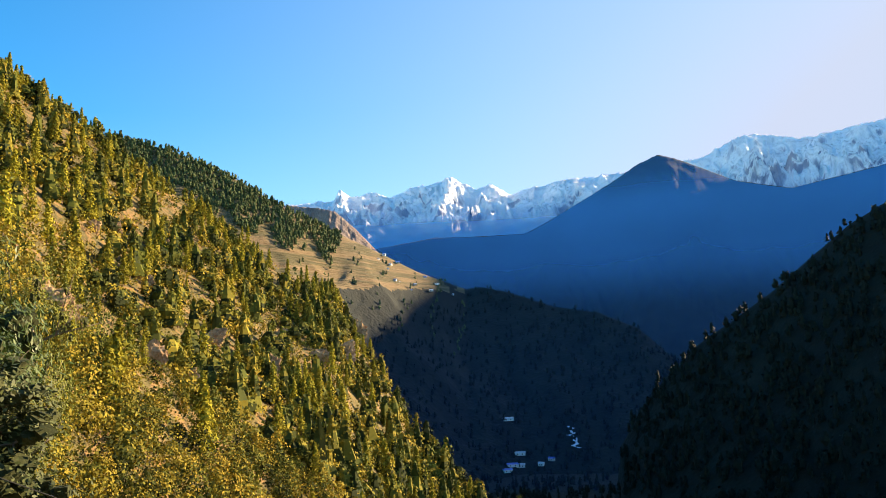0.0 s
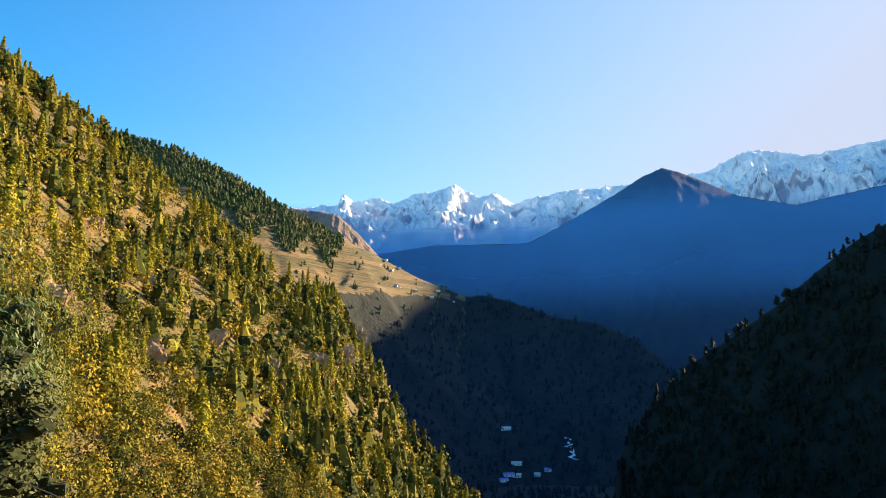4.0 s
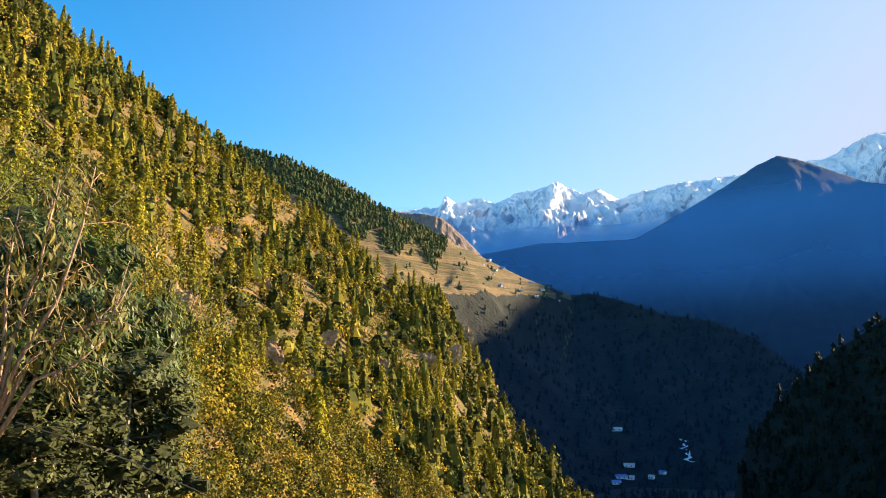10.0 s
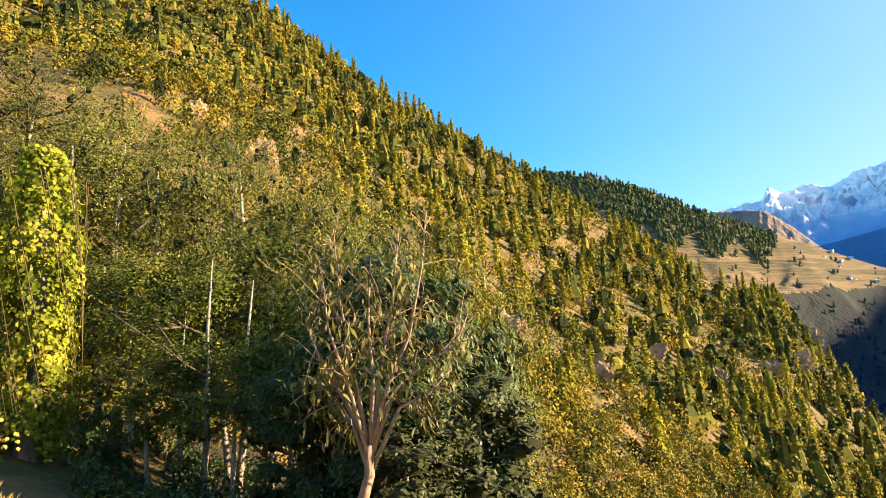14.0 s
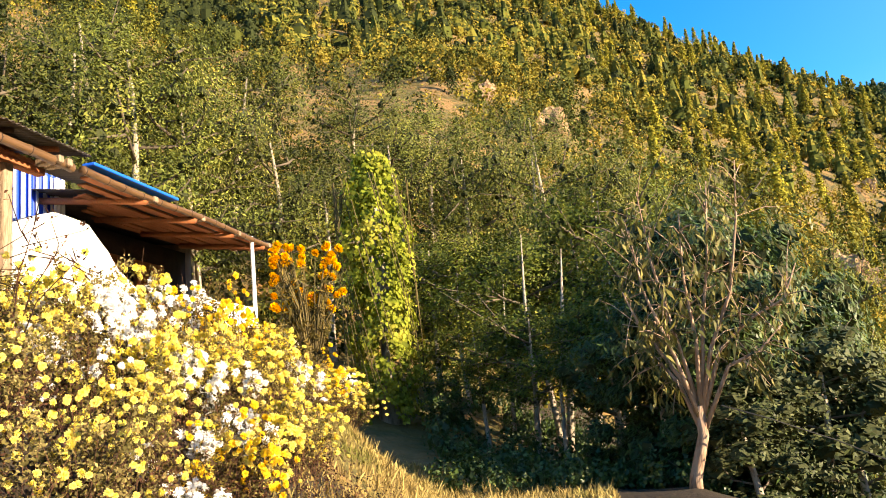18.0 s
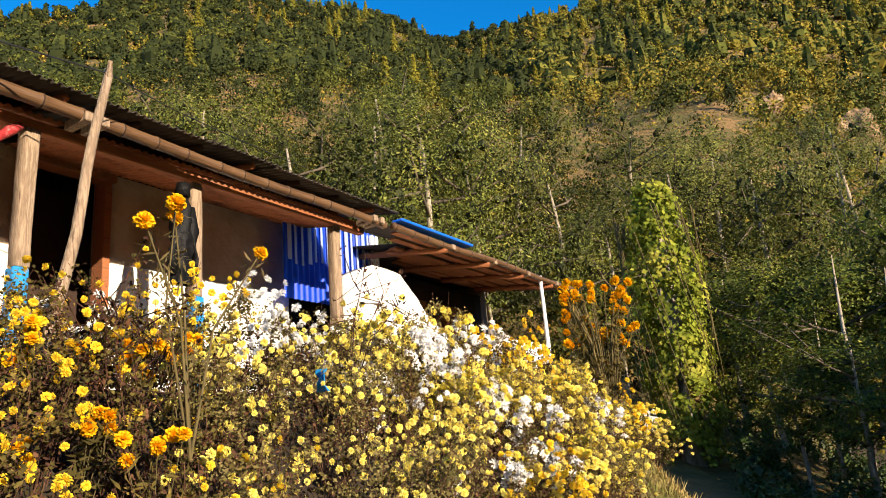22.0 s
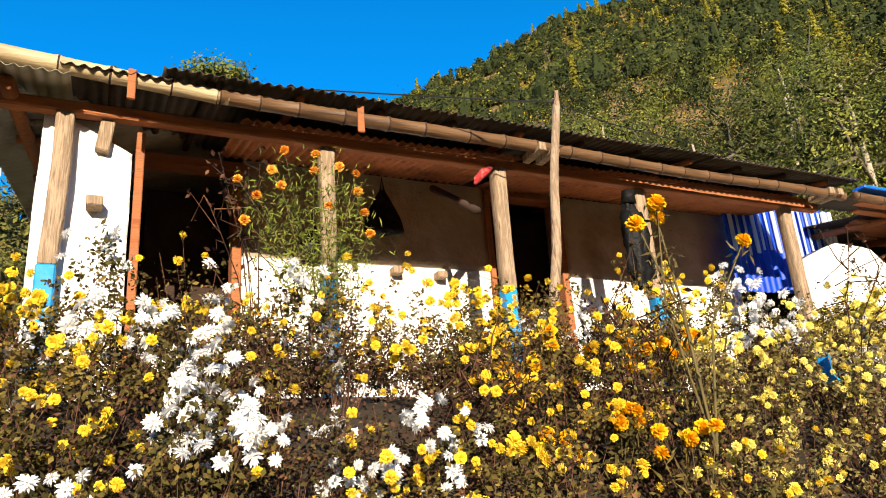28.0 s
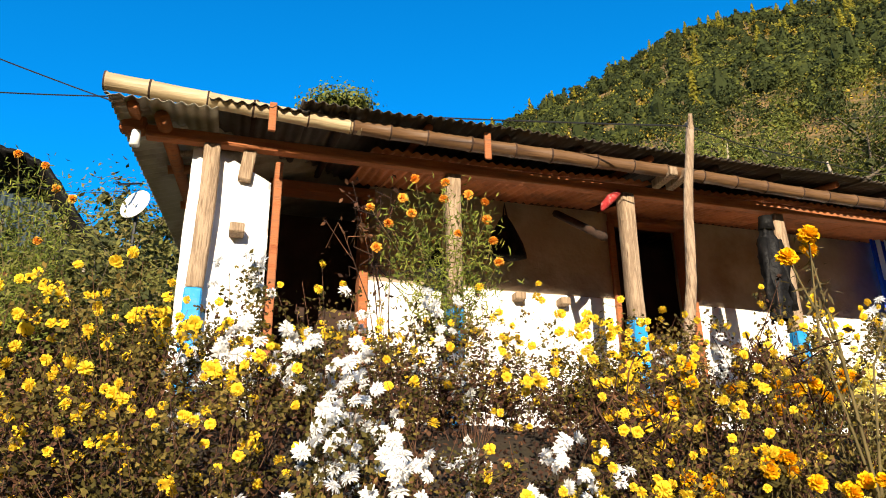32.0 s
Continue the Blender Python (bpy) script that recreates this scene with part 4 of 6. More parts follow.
bm = bmesh.new()
tube(bm, [(-0.34, -0.2, 2.0), (-0.2, 1.2, 2.0), (-0.05, 2.6, 2.0)], [0.05, 0.045, 0.045], 9)
part("hip_purlin", bm, M_BEAM, house, "", True)
for y in (0.35, 1.05, 1.8):
    bm = bmesh.new()
    tube(bm, [(-0.36 + 0.1 * y, y, 2.0), (0.25, y + 0.05, 2.12)], [0.022, 0.03], 7)
    part("hip_rafter", bm, M_WOOD, house, "", True)
bm = bmesh.new()
box(bm, (3.6, 4.5, 2.9), (12.6, 4.6, 3.05))
part("rear_fascia", bm, M_DARKWOOD_SHADE, house)


def bamboo(x0, x1, y, z0, z1, r, parent, sag=0.0, mat=None):
    """A bamboo pole with swollen nodes, each internode slightly different."""
    pts, rad, x = [], [], x0
    random.seed(int((x0 + 9) * 100))
    while x < x1:
        nx = min(x1, x + random.uniform(0.26, 0.4))
        for f, k in ((0.0, 1.10), (0.04, 1.12), (0.08, 1.0), (0.5, 0.97), (0.93, 1.0)):
            q = x + (nx - x) * f
            s = (q - x0) / (x1 - x0)
            pts.append((q, y + 0.012 * math.sin(q * 1.7), z0 + (z1 - z0) * s + sag * math.sin(q * 2.1)))
            rad.append(r * k * (1 - 0.15 * s))
        x = nx
    bm = bmesh.new()
    tube(bm, pts, rad, 14)
    for k, f in enumerate(bm.faces):
        f.material_index = 1 if k // 14 % 5 == 0 and k < 14 * (len(pts) - 1) else 0
    me = bm_mesh("eave_pole", bm, mat or M_BAMBOO, True)
    me.materials.append(M_DARKWOOD_SHADE)
    return part("eave_pole", me, None, parent, "jointed old bamboo pole along the eave")


bamboo(-0.70, 1.0, -0.31, 2.14, 2.055, 0.060, house, 0.0)
# this length takes the shaded colour, the end before it the lit one
bamboo(0.93, 7.25, -0.31, 2.055, 1.985, 0.055, house, 0.008, M_BAMBOOSHADE)
# bundled poles and purlin ends under the gable overhang
for k, (y, z) in enumerate(((0.6, 1.99), (1.3, 2.0), (2.1, 2.01))):
    bm = bmesh.new()
    tube(bm, [(-0.40 + 0.1 * y, y, z), (0.3, y + 0.03, z + 0.1)], [0.036, 0.036], 8)
    part("purlin", bm, M_BEAM, house, smooth_=True)
bm = bmesh.new()
box(bm, (-0.55, -0.3, 1.98), (-0.48, 3.5, 2.05), 0.01, Matrix.Shear("XY", 4, (0, 0)))
for v in bm.verts:
    v.co.z += (v.co.y + 0.3) * 0.19
part("barge_board", bm, M_BEAM, house)
bm = bmesh.new()
tube(bm, [(-0.5, -0.08, 1.82), (-0.5, -0.08, 1.93)], [0.035, 0.03], 10)
part("insulator", bm, M_WHITEPAINT, house, "small white porcelain insulator", True)
for x, z in ((2.75, 1.32), (3.2, 1.30)):
    bm = bmesh.new()
    box(bm, (x - 0.04, 1.08, z), (x + 0.06, 1.22, z + 0.07), 0.008)
    part("wall_peg", bm, M_WOOD, house, "short wooden peg in the wall")

bm = bmesh.new()
box(bm, (0.16, -0.06, 1.28), (0.26, 0.12, 1.35), 0.008)
part("wall_peg", bm, M_WOOD, house, "short wooden peg in the wall")
bm = bmesh.new()
box(bm, (0.20, 0.0, 1.70), (0.29, 0.08, 2.0), 0.008, Matrix.Translation((0.245, 0, 1.85)) @ Matrix.Rotation(0.12, 4, "Y") @ Matrix.Translation((-0.245, 0, -1.85)))
part("strut", bm, M_WOOD, house, "short upright timber under the beam")

# ---------------------------------------------------------------- annex under the lower roof
annex = new("annex")
annex.matrix_world = HOUSE
tagged(annex, "lower whitewashed annex with a rough timber-lined tin roof", "house")
bulge = rough_wall("wall", 6.95, 9.25, 0.0, 0.25, -0.2, 1.7, M_LIME, annex, "bulging whitewashed wall with a sloping top", 0.11, 0.05)
for v in bulge.data.vertices:
    cut = np.interp(v.co.x, [6.9, 7.4, 7.9, 8.5, 9.3], [1.40, 1.60, 1.58, 1.12, 0.7])
    v.co.z = -0.2 + (v.co.z + 0.2) * (cut + 0.2) / 1.9
rough_wall("wall", 10.0, 12.4, 0.0, 0.25, -0.2, 0.98, M_LIME, annex, "low whitewashed wall", 0.11, 0.04)
# the shade of the recess is put into this wall's dark colour
rough_wall("recess_wall", 9.0, 12.4, 1.3, 1.5, -0.2, 2.1, M_DARKWOOD_SHADE, annex, "timber wall behind, coloured near-black for the recess shade", 0.3)
rough_wall("bench", 9.2, 10.1, -0.25, 0.25, -0.3, 0.62, M_MUD, annex, "mud bench")
for x0, x1 in ((10.0, 10.45), (10.8, 11.6)):
    bm = bmesh.new()
    box(bm, (x0, 1.24, 1.1), (x1, 1.29, 1.75), 0.006)
    sh = part("shutter", bm, M_BEAM, annex, "red-brown plank shutter")
    for k in range(3):
        bm = bmesh.new()
        xx = x0 + (x1 - x0) * (k + 0.5) / 3
        box(bm, (xx - 0.05, 1.22, 1.14), (xx + 0.05, 1.242, 1.71), 0.004)
        part("slat", bm, M_BEAM, sh)
bm = bmesh.new()
box(bm, (9.25, 1.26, 1.45), (9.65, 1.28, 1.85), 0.003)
poster = part("poster", bm, M_REDCLOTH, annex, "faded dark red printed calendar")
for k in range(5):
    bm = bmesh.new()
    box(bm, (9.3, 1.25, 1.49 + 0.05 * k), (9.6 - 0.03 * (k % 2), 1.257, 1.508 + 0.05 * k))
    part("print_bar", bm, M_WHITEPAINT, poster)
sheet(7.3, 8.3, -0.45, 1.965, 0.1, 2.05, M_SOOT, annex)
for i, x in enumerate(np.linspace(8.25, 11.9, 6)):
    sheet(x - 0.08, x + 0.86, -0.45 - 0.02 * (i % 2), 1.965 + 0.004 * (i % 2), 4.4, 2.72 + 0.004 * (i % 2), M_SOOT, annex)
for i, y in enumerate(np.linspace(-0.36, 1.0, 9)):
    bm = bmesh.new()
    zz = 1.915 + (y + 0.45) * 0.155
    random.seed(i)
    zz += random.uniform(-0.03, 0.012)
    box(bm, (7.35 + max(0.0, y + 0.3) * 1.6 + random.uniform(-0.1, 0.15), y, zz), (12.5 - random.uniform(0, 0.35), y + random.uniform(0.09, 0.13), zz + 0.025), 0.004)
    bmesh.ops.rotate(bm, verts=bm.verts, cent=(9.8, y, zz), matrix=Matrix.Rotation(random.uniform(-0.014, 0.014), 3, "Z") @ Matrix.Rotation(random.uniform(-0.01, 0.01), 3, "Y"))
    part("ceiling_plank", bm, M_BEAM, annex, "red-brown lining plank")
for i, x in enumerate((8.35, 9.5, 10.6, 11.7)):
    bm = bmesh.new()
    tube(bm, [(x, -0.47, 1.87), (x, 1.0, 2.08)], [0.045, 0.045], 7)
    part("rafter", bm, M_BEAM, annex, smooth_=True)
    bm = bmesh.new()
    box(bm, (x + 0.1, -0.52, 1.88), (x + 0.18, -0.30, 1.95), 0.008)
    part("bracket", bm, M_WOOD, annex)
bamboo(7.2, 12.6, -0.47, 1.925, 1.925, 0.045, annex, 0.01, M_BAMBOOSHADE)
bm = bmesh.new()
box(bm, (7.28, -0.55, 2.0), (8.95, -0.40, 2.035), 0.008)
part("blue_strip", bm, material("blue_plastic", [(0.004, 0.11, 0.70), (0.008, 0.15, 0.80)], 3, rough=0.4, bump=0), annex, "bright blue plastic strip along the eave")
bm = bmesh.new()
tube(bm, [(11.35, -0.42, -1.2), (11.33, -0.43, 0.6), (11.28, -0.45, 1.97)], [0.035, 0.032, 0.03], 8)
part("pole", bm, M_WHITEPAINT, annex, "thin pale prop pole", True)
blue_panel = part("blue_panel", grid_mesh("blue_panel", *(lambda X, Z: (X, 0.93 + 0.012 * np.sin(X * 2 * np.pi / 0.1), Z))(*np.meshgrid(np.linspace(6.85, 8.75, 150), np.linspace(1.3, 2.45, 4))), M_BLUETIN), None, annex, "deep blue corrugated sheet panel")
# pale ribs paint the light that comes through the top of the sheet
for k in range(15):
    x = 6.9 + 0.122 * k
    bm = bmesh.new()
    box(bm, (x, 0.895, 1.78 - 0.05 * math.sin(k)), (x + 0.035 + 0.03 * (k % 3 == 0), 0.908, 2.4), 0.003)
    part("lit_strip", bm, M_LITSHEET, blue_panel, "pale rib for the light through the upper sheet")
for x in (8.52, 8.62):
    bm = bmesh.new()
    box(bm, (x, 0.84, 1.2), (x + 0.06, 0.885, 2.4), 0.006)
    part("upright", bm, M_WHITEPAINT, annex, "white painted upright")

# ---------------------------------------------------------------- things about the veranda
HP = lambda u, n, z: HOUSE @ Vector((u, -n, z - 0.60))


def hanging_jacket():
    ob = thing("jacket", HP(4.585, 0.04, 2.40), 143.9, "black padded jacket hanging on a veranda post", "jacket")
    rg = np.random.default_rng(5)
    t = np.linspace(0, 1, 24)
    a = np.linspace(0, 2 * np.pi, 29)
    T, A2 = np.meshgrid(t, a, indexing="ij")
    w = np.interp(T, [0, 0.12, 0.25, 0.8, 1.0], [0.04, 0.07, 0.105, 0.115, 0.09])
    fold = 1 + 0.16 * np.sin(A2 * 5 + 6 * T) + 0.10 * np.sin(T * 40) + 0.08 * fbm(A2 * 2, T * 9, 3, 2)
    me = grid_mesh("body", w * fold * np.cos(A2), -0.02 + 0.6 * w * fold * np.sin(A2), -T * 0.86, M_BLACK)
    part("body", me, None, ob)
    for s in (-1, 1):
        bm = bmesh.new()
        tube(bm, [(s * 0.07, -0.03, -0.16), (s * 0.11, -0.05, -0.38), (s * 0.10, -0.06, -0.62), (s * 0.11, -0.05, -0.78)], [0.045, 0.043, 0.04, 0.035], 10)
        part("sleeve", bm, M_BLACK, ob, smooth_=True)
    bm = bmesh.new()
    tube(bm, [(0, -0.02, -0.06), (0, -0.03, 0.06)], [0.07, 0.055], 12)
    part("hood", bm, M_BLACK, ob, smooth_=True)


hanging_jacket()


def hanging_bag(u, n, z, w, h, mat, name, label):
    ob = thing(name, HP(u, n, z), 143.9, label, "bag")
    T, A2 = np.meshgrid(np.linspace(0, 1, 14), np.linspace(0, 2 * np.pi, 21), indexing="ij")
    ww = w * np.interp(T, [0, 0.15, 0.6, 0.92, 1.0], [0.12, 0.35, 0.85, 1.0, 0.15]) * (1 + 0.08 * np.sin(A2 * 4 + 3 * T))
    part("body", grid_mesh("body", ww * np.cos(A2), 0.45 * ww * np.sin(A2), -T * h, mat), None, ob)
    bm = bmesh.new()
    tube(bm, [(-0.02, 0, -0.02), (0, 0, 0.12), (0.02, 0, -0.02)], [0.01, 0.01, 0.01], 6)
    part("strap", bm, mat, ob)


hanging_bag(2.62, -1.05, 2.72, 0.19, 0.46, M_BLACK, "hanging_bag", "black bag hanging on the veranda wall")
hanging_bag(1.95, -1.05, 2.30, 0.13, 0.28, M_BLACK, "hanging_pouch", "small black pouch hanging on the wall")
ob = thing("red_bundle", HP(3.08, 0.08, 2.50), 143.9, "red and white cloth bundle tied to the post top", "cloth")
bm = bmesh.new()
tube(bm, [(0.08, 0, 0.02), (0.0, -0.02, -0.05), (-0.08, -0.02, -0.13), (-0.10, -0.02, -0.17)], [0.02, 0.034, 0.036, 0.014], 10)
for v in bm.verts:
    v.co += noise.noise_vector(v.co * 30) * 0.014
part("cloth", bm, M_REDCLOTH, ob, smooth_=True)


def crooked_pole(points, radii, name, label, mat):
    ob = thing(name, points[0], 0, label, "pole")
    bm = bmesh.new()
    o = Vector(points[0])
    fine, fr = [], []
    for (p, q), (r0, r1) in zip(zip(points, points[1:]), zip(radii, radii[1:])):
        for k in range(5):
            w = Vector(p).lerp(Vector(q), k / 5)
            fine.append(w - o + noise.noise_vector(w * 1.7) * 0.02)
            fr.append(r0 + (r1 - r0) * k / 5)
    fine.append(Vector(points[-1]) - o)
    fr.append(radii[-1])
    tube(bm, fine, fr, 9)
    part("shaft", bm, mat, ob, smooth_=True)
    return ob


pb, pt = HP(2.88, 0.92, 0.30), HP(3.28, 0.92, 2.66)
pole = crooked_pole([pb, pb.lerp(pt, 0.5) + Vector((0.01, 0.02, 0)), pt], [0.04, 0.036, 0.03], "cable_pole", "crooked barked wooden pole with a forked top", M_WOOD)
for d in (Vector((0.05, 0.03, 0.09)), Vector((-0.035, -0.03, 0.07))):
    bm = bmesh.new()
    tube(bm, [pt - pb - Vector((0, 0, 0.03)), pt - pb + d], [0.028, 0.014], 7)
    part("fork", bm, M_WOOD, pole)


def ray_point(az, el, hd, at=(0.05, -0.46, -0.02)):
    a = radians(az)
    return Vector((at[0] - hd * math.sin(a), at[1] + hd * math.cos(a), at[2] + hd * math.tan(radians(el))))


def cable(points, label, radius=0.006):
    ob = thing("cable", points[0], 0, label, "cable", "overhead cables")
    bm = bmesh.new()
    o = Vector(points[0])
    fine = []
    for p, q in zip(points, points[1:]):
        for k in range(8):
            f = k / 8
            fine.append(Vector(p).lerp(Vector(q), f) - o - Vector((0, 0, 0.10 * f * (1 - f) * (Vector(q) - Vector(p)).length * 0.15)))
    fine.append(Vector(points[-1]) - o)
    tube(bm, fine, [radius] * len(fine), 5)
    part("wire", bm, M_WIRE, ob)


top = pt + Vector((0, 0, 0.02))
cable([top, ray_point(136, 31.6, 4.9), ray_point(155, 30.2, 5.6), ray_point(162.4, 28.6, 6.2), ray_point(174, 24.5, 8)], "thin black cable running over the eave to the pole")
cable([ray_point(154.8, 29.9, 5.7), ray_point(162.7, 30.7, 6.0), ray_point(176, 31.5, 7)], "thin black cable rising from the eave corner")
cable([top, ray_point(101.5, 26.5, 6.1), ray_point(96, 23.9, 7.4), ray_point(92.6, 22.2, 9.0)], "thin black cable drooping across the roof", 0.005)
cable([ray_point(151, 23.9, 9.0), ray_point(155.8, 22.9, 8.6), ray_point(161.5, 22.6, 8.6), ray_point(170, 23.5, 9)], "slack thin wire beside the shed", 0.004)
cable([ray_point(43.6, -3.4, 9.8, (0, 0, 0)), ray_point(40.7, -4.5, 10, (0, 0, 0)), ray_point(36.8, -6.2, 10.5, (0, 0, 0)), ray_point(32.4, -8.4, 11, (0, 0, 0)), ray_point(22, -14, 13, (0, 0, 0))], "thin black cable sloping down through the trees", 0.008)

# ---------------------------------------------------------------- shed and dish
def tin_shed():
    ob = thing("tin_shed", ray_point(160.0, 18.8, 11.0), 160, "grey-blue corrugated tin shed with a dark bowed roof", "shed")
    # the shade of the house is put into the wall's dark colour
    m = material("shaded_tin", [(0.010, 0.024, 0.038), (0.024, 0.042, 0.058), (0.02, 0.018, 0.016)], 1.2, rough=0.7, bump=0.15)

    def ridge(x):
        return np.interp(x, [-2.8, -1.3, -0.5, 0.05, 0.3, 0.5, 0.8, 1.15], [1.12, 1.10, 1.06, 1.0, 0.90, 0.68, 0.26, -0.2])
    X, S = np.meshgrid(np.linspace(-2.6, 0.78, 300), np.linspace(0, 1, 9))
    part("wall", grid_mesh("wall", X, 0.014 * np.sin(X * 2 * np.pi / 0.085), -1.5 + (ridge(X) + 1.4) * S, m), None, ob)
    X, Y = np.meshgrid(np.linspace(-2.8, 1.15, 80), np.linspace(-0.75, 3.6, 8))
    r = part("roof", grid_mesh("roof", X, Y, ridge(X) + 0.012 * np.sin(X * 40), M_BLACK), None, ob, "dark bowed roof")
    r.modifiers.new("thickness", "SOLIDIFY").thickness = 0.07
    # pale panels paint the stretch of wall that the sun reaches
    for x, w in ((-1.25, 0.30), (-0.92, 0.32)):
        X, S = np.meshgrid(np.linspace(x, x + w, 40), np.linspace(0, 1, 3))
        part("panel", grid_mesh("panel", X, -0.03 + 0.012 * np.sin(X * 2 * np.pi / 0.085), -1.4 + 1.85 * S, M_LITSHEET), None, ob, "pale panel for the sunlit part of the wall")
    bm = bmesh.new()
    box(bm, (-2.6, 0.05, -1.5), (0.7, 3.4, -0.3))
    part("body", bm, M_DARKWOOD_SHADE, ob)


tin_shed()


def dish():
    at = ray_point(151.7, 22.6, 8.9)
    ob = thing("satellite_dish", at, 0, "white round satellite dish on a thin mast", "dish")
    m = look(at, at + Vector((0.95, 0.30, 0.28)))
    rot = (m.to_3x3() @ Matrix.Rotation(math.pi, 3, "X")).to_4x4()
    R2, A2 = np.meshgrid(np.linspace(0.0, 0.21, 8), np.linspace(0, 2 * np.pi, 33), indexing="ij")
    me = grid_mesh("reflector", R2 * np.cos(A2), R2 * np.sin(A2), 0.9 * R2 ** 2, M_WHITEPAINT)
    d = part("reflector", me, None, ob)
    d.matrix_local = rot
    d.modifiers.new("thickness", "SOLIDIFY").thickness = 0.012
    bm = bmesh.new()
    tube(bm, [rot @ Vector((0, -0.3, 0.08)), rot @ Vector((0, -0.05, 0.36))], [0.012, 0.018], 6)
    part("feed_arm", bm, M_WIRE, ob)
    bm = bmesh.new()
    tube(bm, [(0, 0, -0.02), (-0.03, -0.05, -1.6)], [0.022, 0.022], 6)
    part("mast", bm, M_WIRE, ob)


dish()
# ---------------------------------------------------------------- near plants: materials
M_FLEAF = material("chrysanthemum_leaves", [(0.024, 0.026, 0.008), (0.105, 0.082, 0.020), (0.28, 0.185, 0.045)], 5, bump=0, island=0.45, translucent=0.25, spec=0.2)
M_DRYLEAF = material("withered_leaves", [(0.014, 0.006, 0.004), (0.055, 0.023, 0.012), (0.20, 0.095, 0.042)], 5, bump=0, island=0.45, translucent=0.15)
M_TANLEAF = material("light_tan_leaves", [(0.05, 0.05, 0.016), (0.19, 0.155, 0.05), (0.36, 0.27, 0.115)], 5, bump=0, island=0.45, translucent=0.25, spec=0.2)
M_STALK = material("red_brown_stalks", [(0.06, 0.025, 0.014), (0.17, 0.085, 0.045)], 9, bump=0)
M_STEM = material("dry_stems", [(0.06, 0.048, 0.018), (0.15, 0.11, 0.04)], 6, bump=0)
M_YELLOW = material("yellow_petals", [(0.80, 0.50, 0.015), (0.88, 0.66, 0.05), (0.82, 0.44, 0.012)], 2, bump=0, island=0.12, translucent=0.35, spec=0.1)
M_PALE = material("pale_yellow_petals", [(0.86, 0.72, 0.09), (0.90, 0.80, 0.30)], 2, bump=0, island=0.10, translucent=0.35, spec=0.1)
M_WHITE = material("white_petals", [(0.82, 0.80, 0.77), (0.88, 0.87, 0.85), (0.84, 0.70, 0.70)], 2, bump=0, island=0.08, translucent=0.3, spec=0.1, spread=(0.3, 0.85))
M_ORANGE = material("orange_petals", [(0.80, 0.30, 0.03), (0.86, 0.44, 0.06), (0.70, 0.22, 0.03)], 3, bump=0, island=0.15, translucent=0.25, spec=0.1)
M_MARI = material("golden_petals", [(0.84, 0.43, 0.005), (0.88, 0.54, 0.01)], 3, bump=0, island=0.15, translucent=0.25, spec=0.1)
M_MLEAF = material("feathery_leaves", [(0.07, 0.10, 0.018), (0.16, 0.19, 0.03), (0.30, 0.29, 0.06)], 4, bump=0, island=0.4, translucent=0.3, spec=0.2)
M_TLEAF = material("broad_tree_leaves", [(0.035, 0.05, 0.010), (0.11, 0.125, 0.020), (0.25, 0.225, 0.040)], 0.55, bump=0, island=0.5, per_piece=0.4, translucent=0.25, spec=0.25, rough=0.6)
M_SLEAF = material("sunny_tree_leaves", [(0.035, 0.055, 0.008), (0.10, 0.125, 0.014), (0.23, 0.22, 0.028)], 0.8, bump=0, island=0.4, per_piece=0.2, translucent=0.25, spec=0.2, rough=0.6)
M_DLEAF = material("dark_tree_leaves", [(0.02, 0.045, 0.010), (0.05, 0.085, 0.015), (0.09, 0.12, 0.02)], 1.2, bump=0, island=0.4, translucent=0.15, spec=0.4, rough=0.5)
M_GLEAF = material("glossy_grey_leaves", [(0.025, 0.036, 0.012), (0.06, 0.072, 0.022), (0.12, 0.125, 0.045)], 2.0, bump=0, island=0.45, translucent=0.1, spec=0.2, rough=0.6)
M_OLEAF = material("drooping_olive_leaves", [(0.04, 0.045, 0.012), (0.085, 0.085, 0.02), (0.20, 0.17, 0.04), (0.07, 0.045, 0.02)], 2.5, bump=0, island=0.4, translucent=0.15, spec=0.25, rough=0.6)
M_VLEAF = material("vine_leaves", [(0.07, 0.10, 0.010), (0.24, 0.27, 0.022), (0.46, 0.40, 0.06)], 1.2, bump=0, island=0.4, translucent=0.35, spec=0.3)
M_INNER = material("inner_crown_shade", [(0.03, 0.036, 0.010), (0.05, 0.055, 0.016)], 3, bump=0.5)
M_PALEBARK = material("pale_bark", [(0.22, 0.17, 0.12), (0.40, 0.33, 0.25), (0.15, 0.11, 0.075)], 5, bump=0.5, stretch=(2, 2, 0.5))
M_LIMB = material("grey_limb_bark", [(0.09, 0.07, 0.05), (0.17, 0.13, 0.09)], 5, bump=0.4)
M_REDBARK = material("peeling_red_bark", [(0.20, 0.11, 0.065), (0.40, 0.27, 0.18), (0.13, 0.07, 0.04)], 5, bump=0.7, stretch=(2, 2, 0.4))
M_GRASS = material("dry_grass", [(0.24, 0.17, 0.05), (0.38, 0.28, 0.10), (0.15, 0.15, 0.035)], 1.1, bump=0, island=0.4, translucent=0.25)


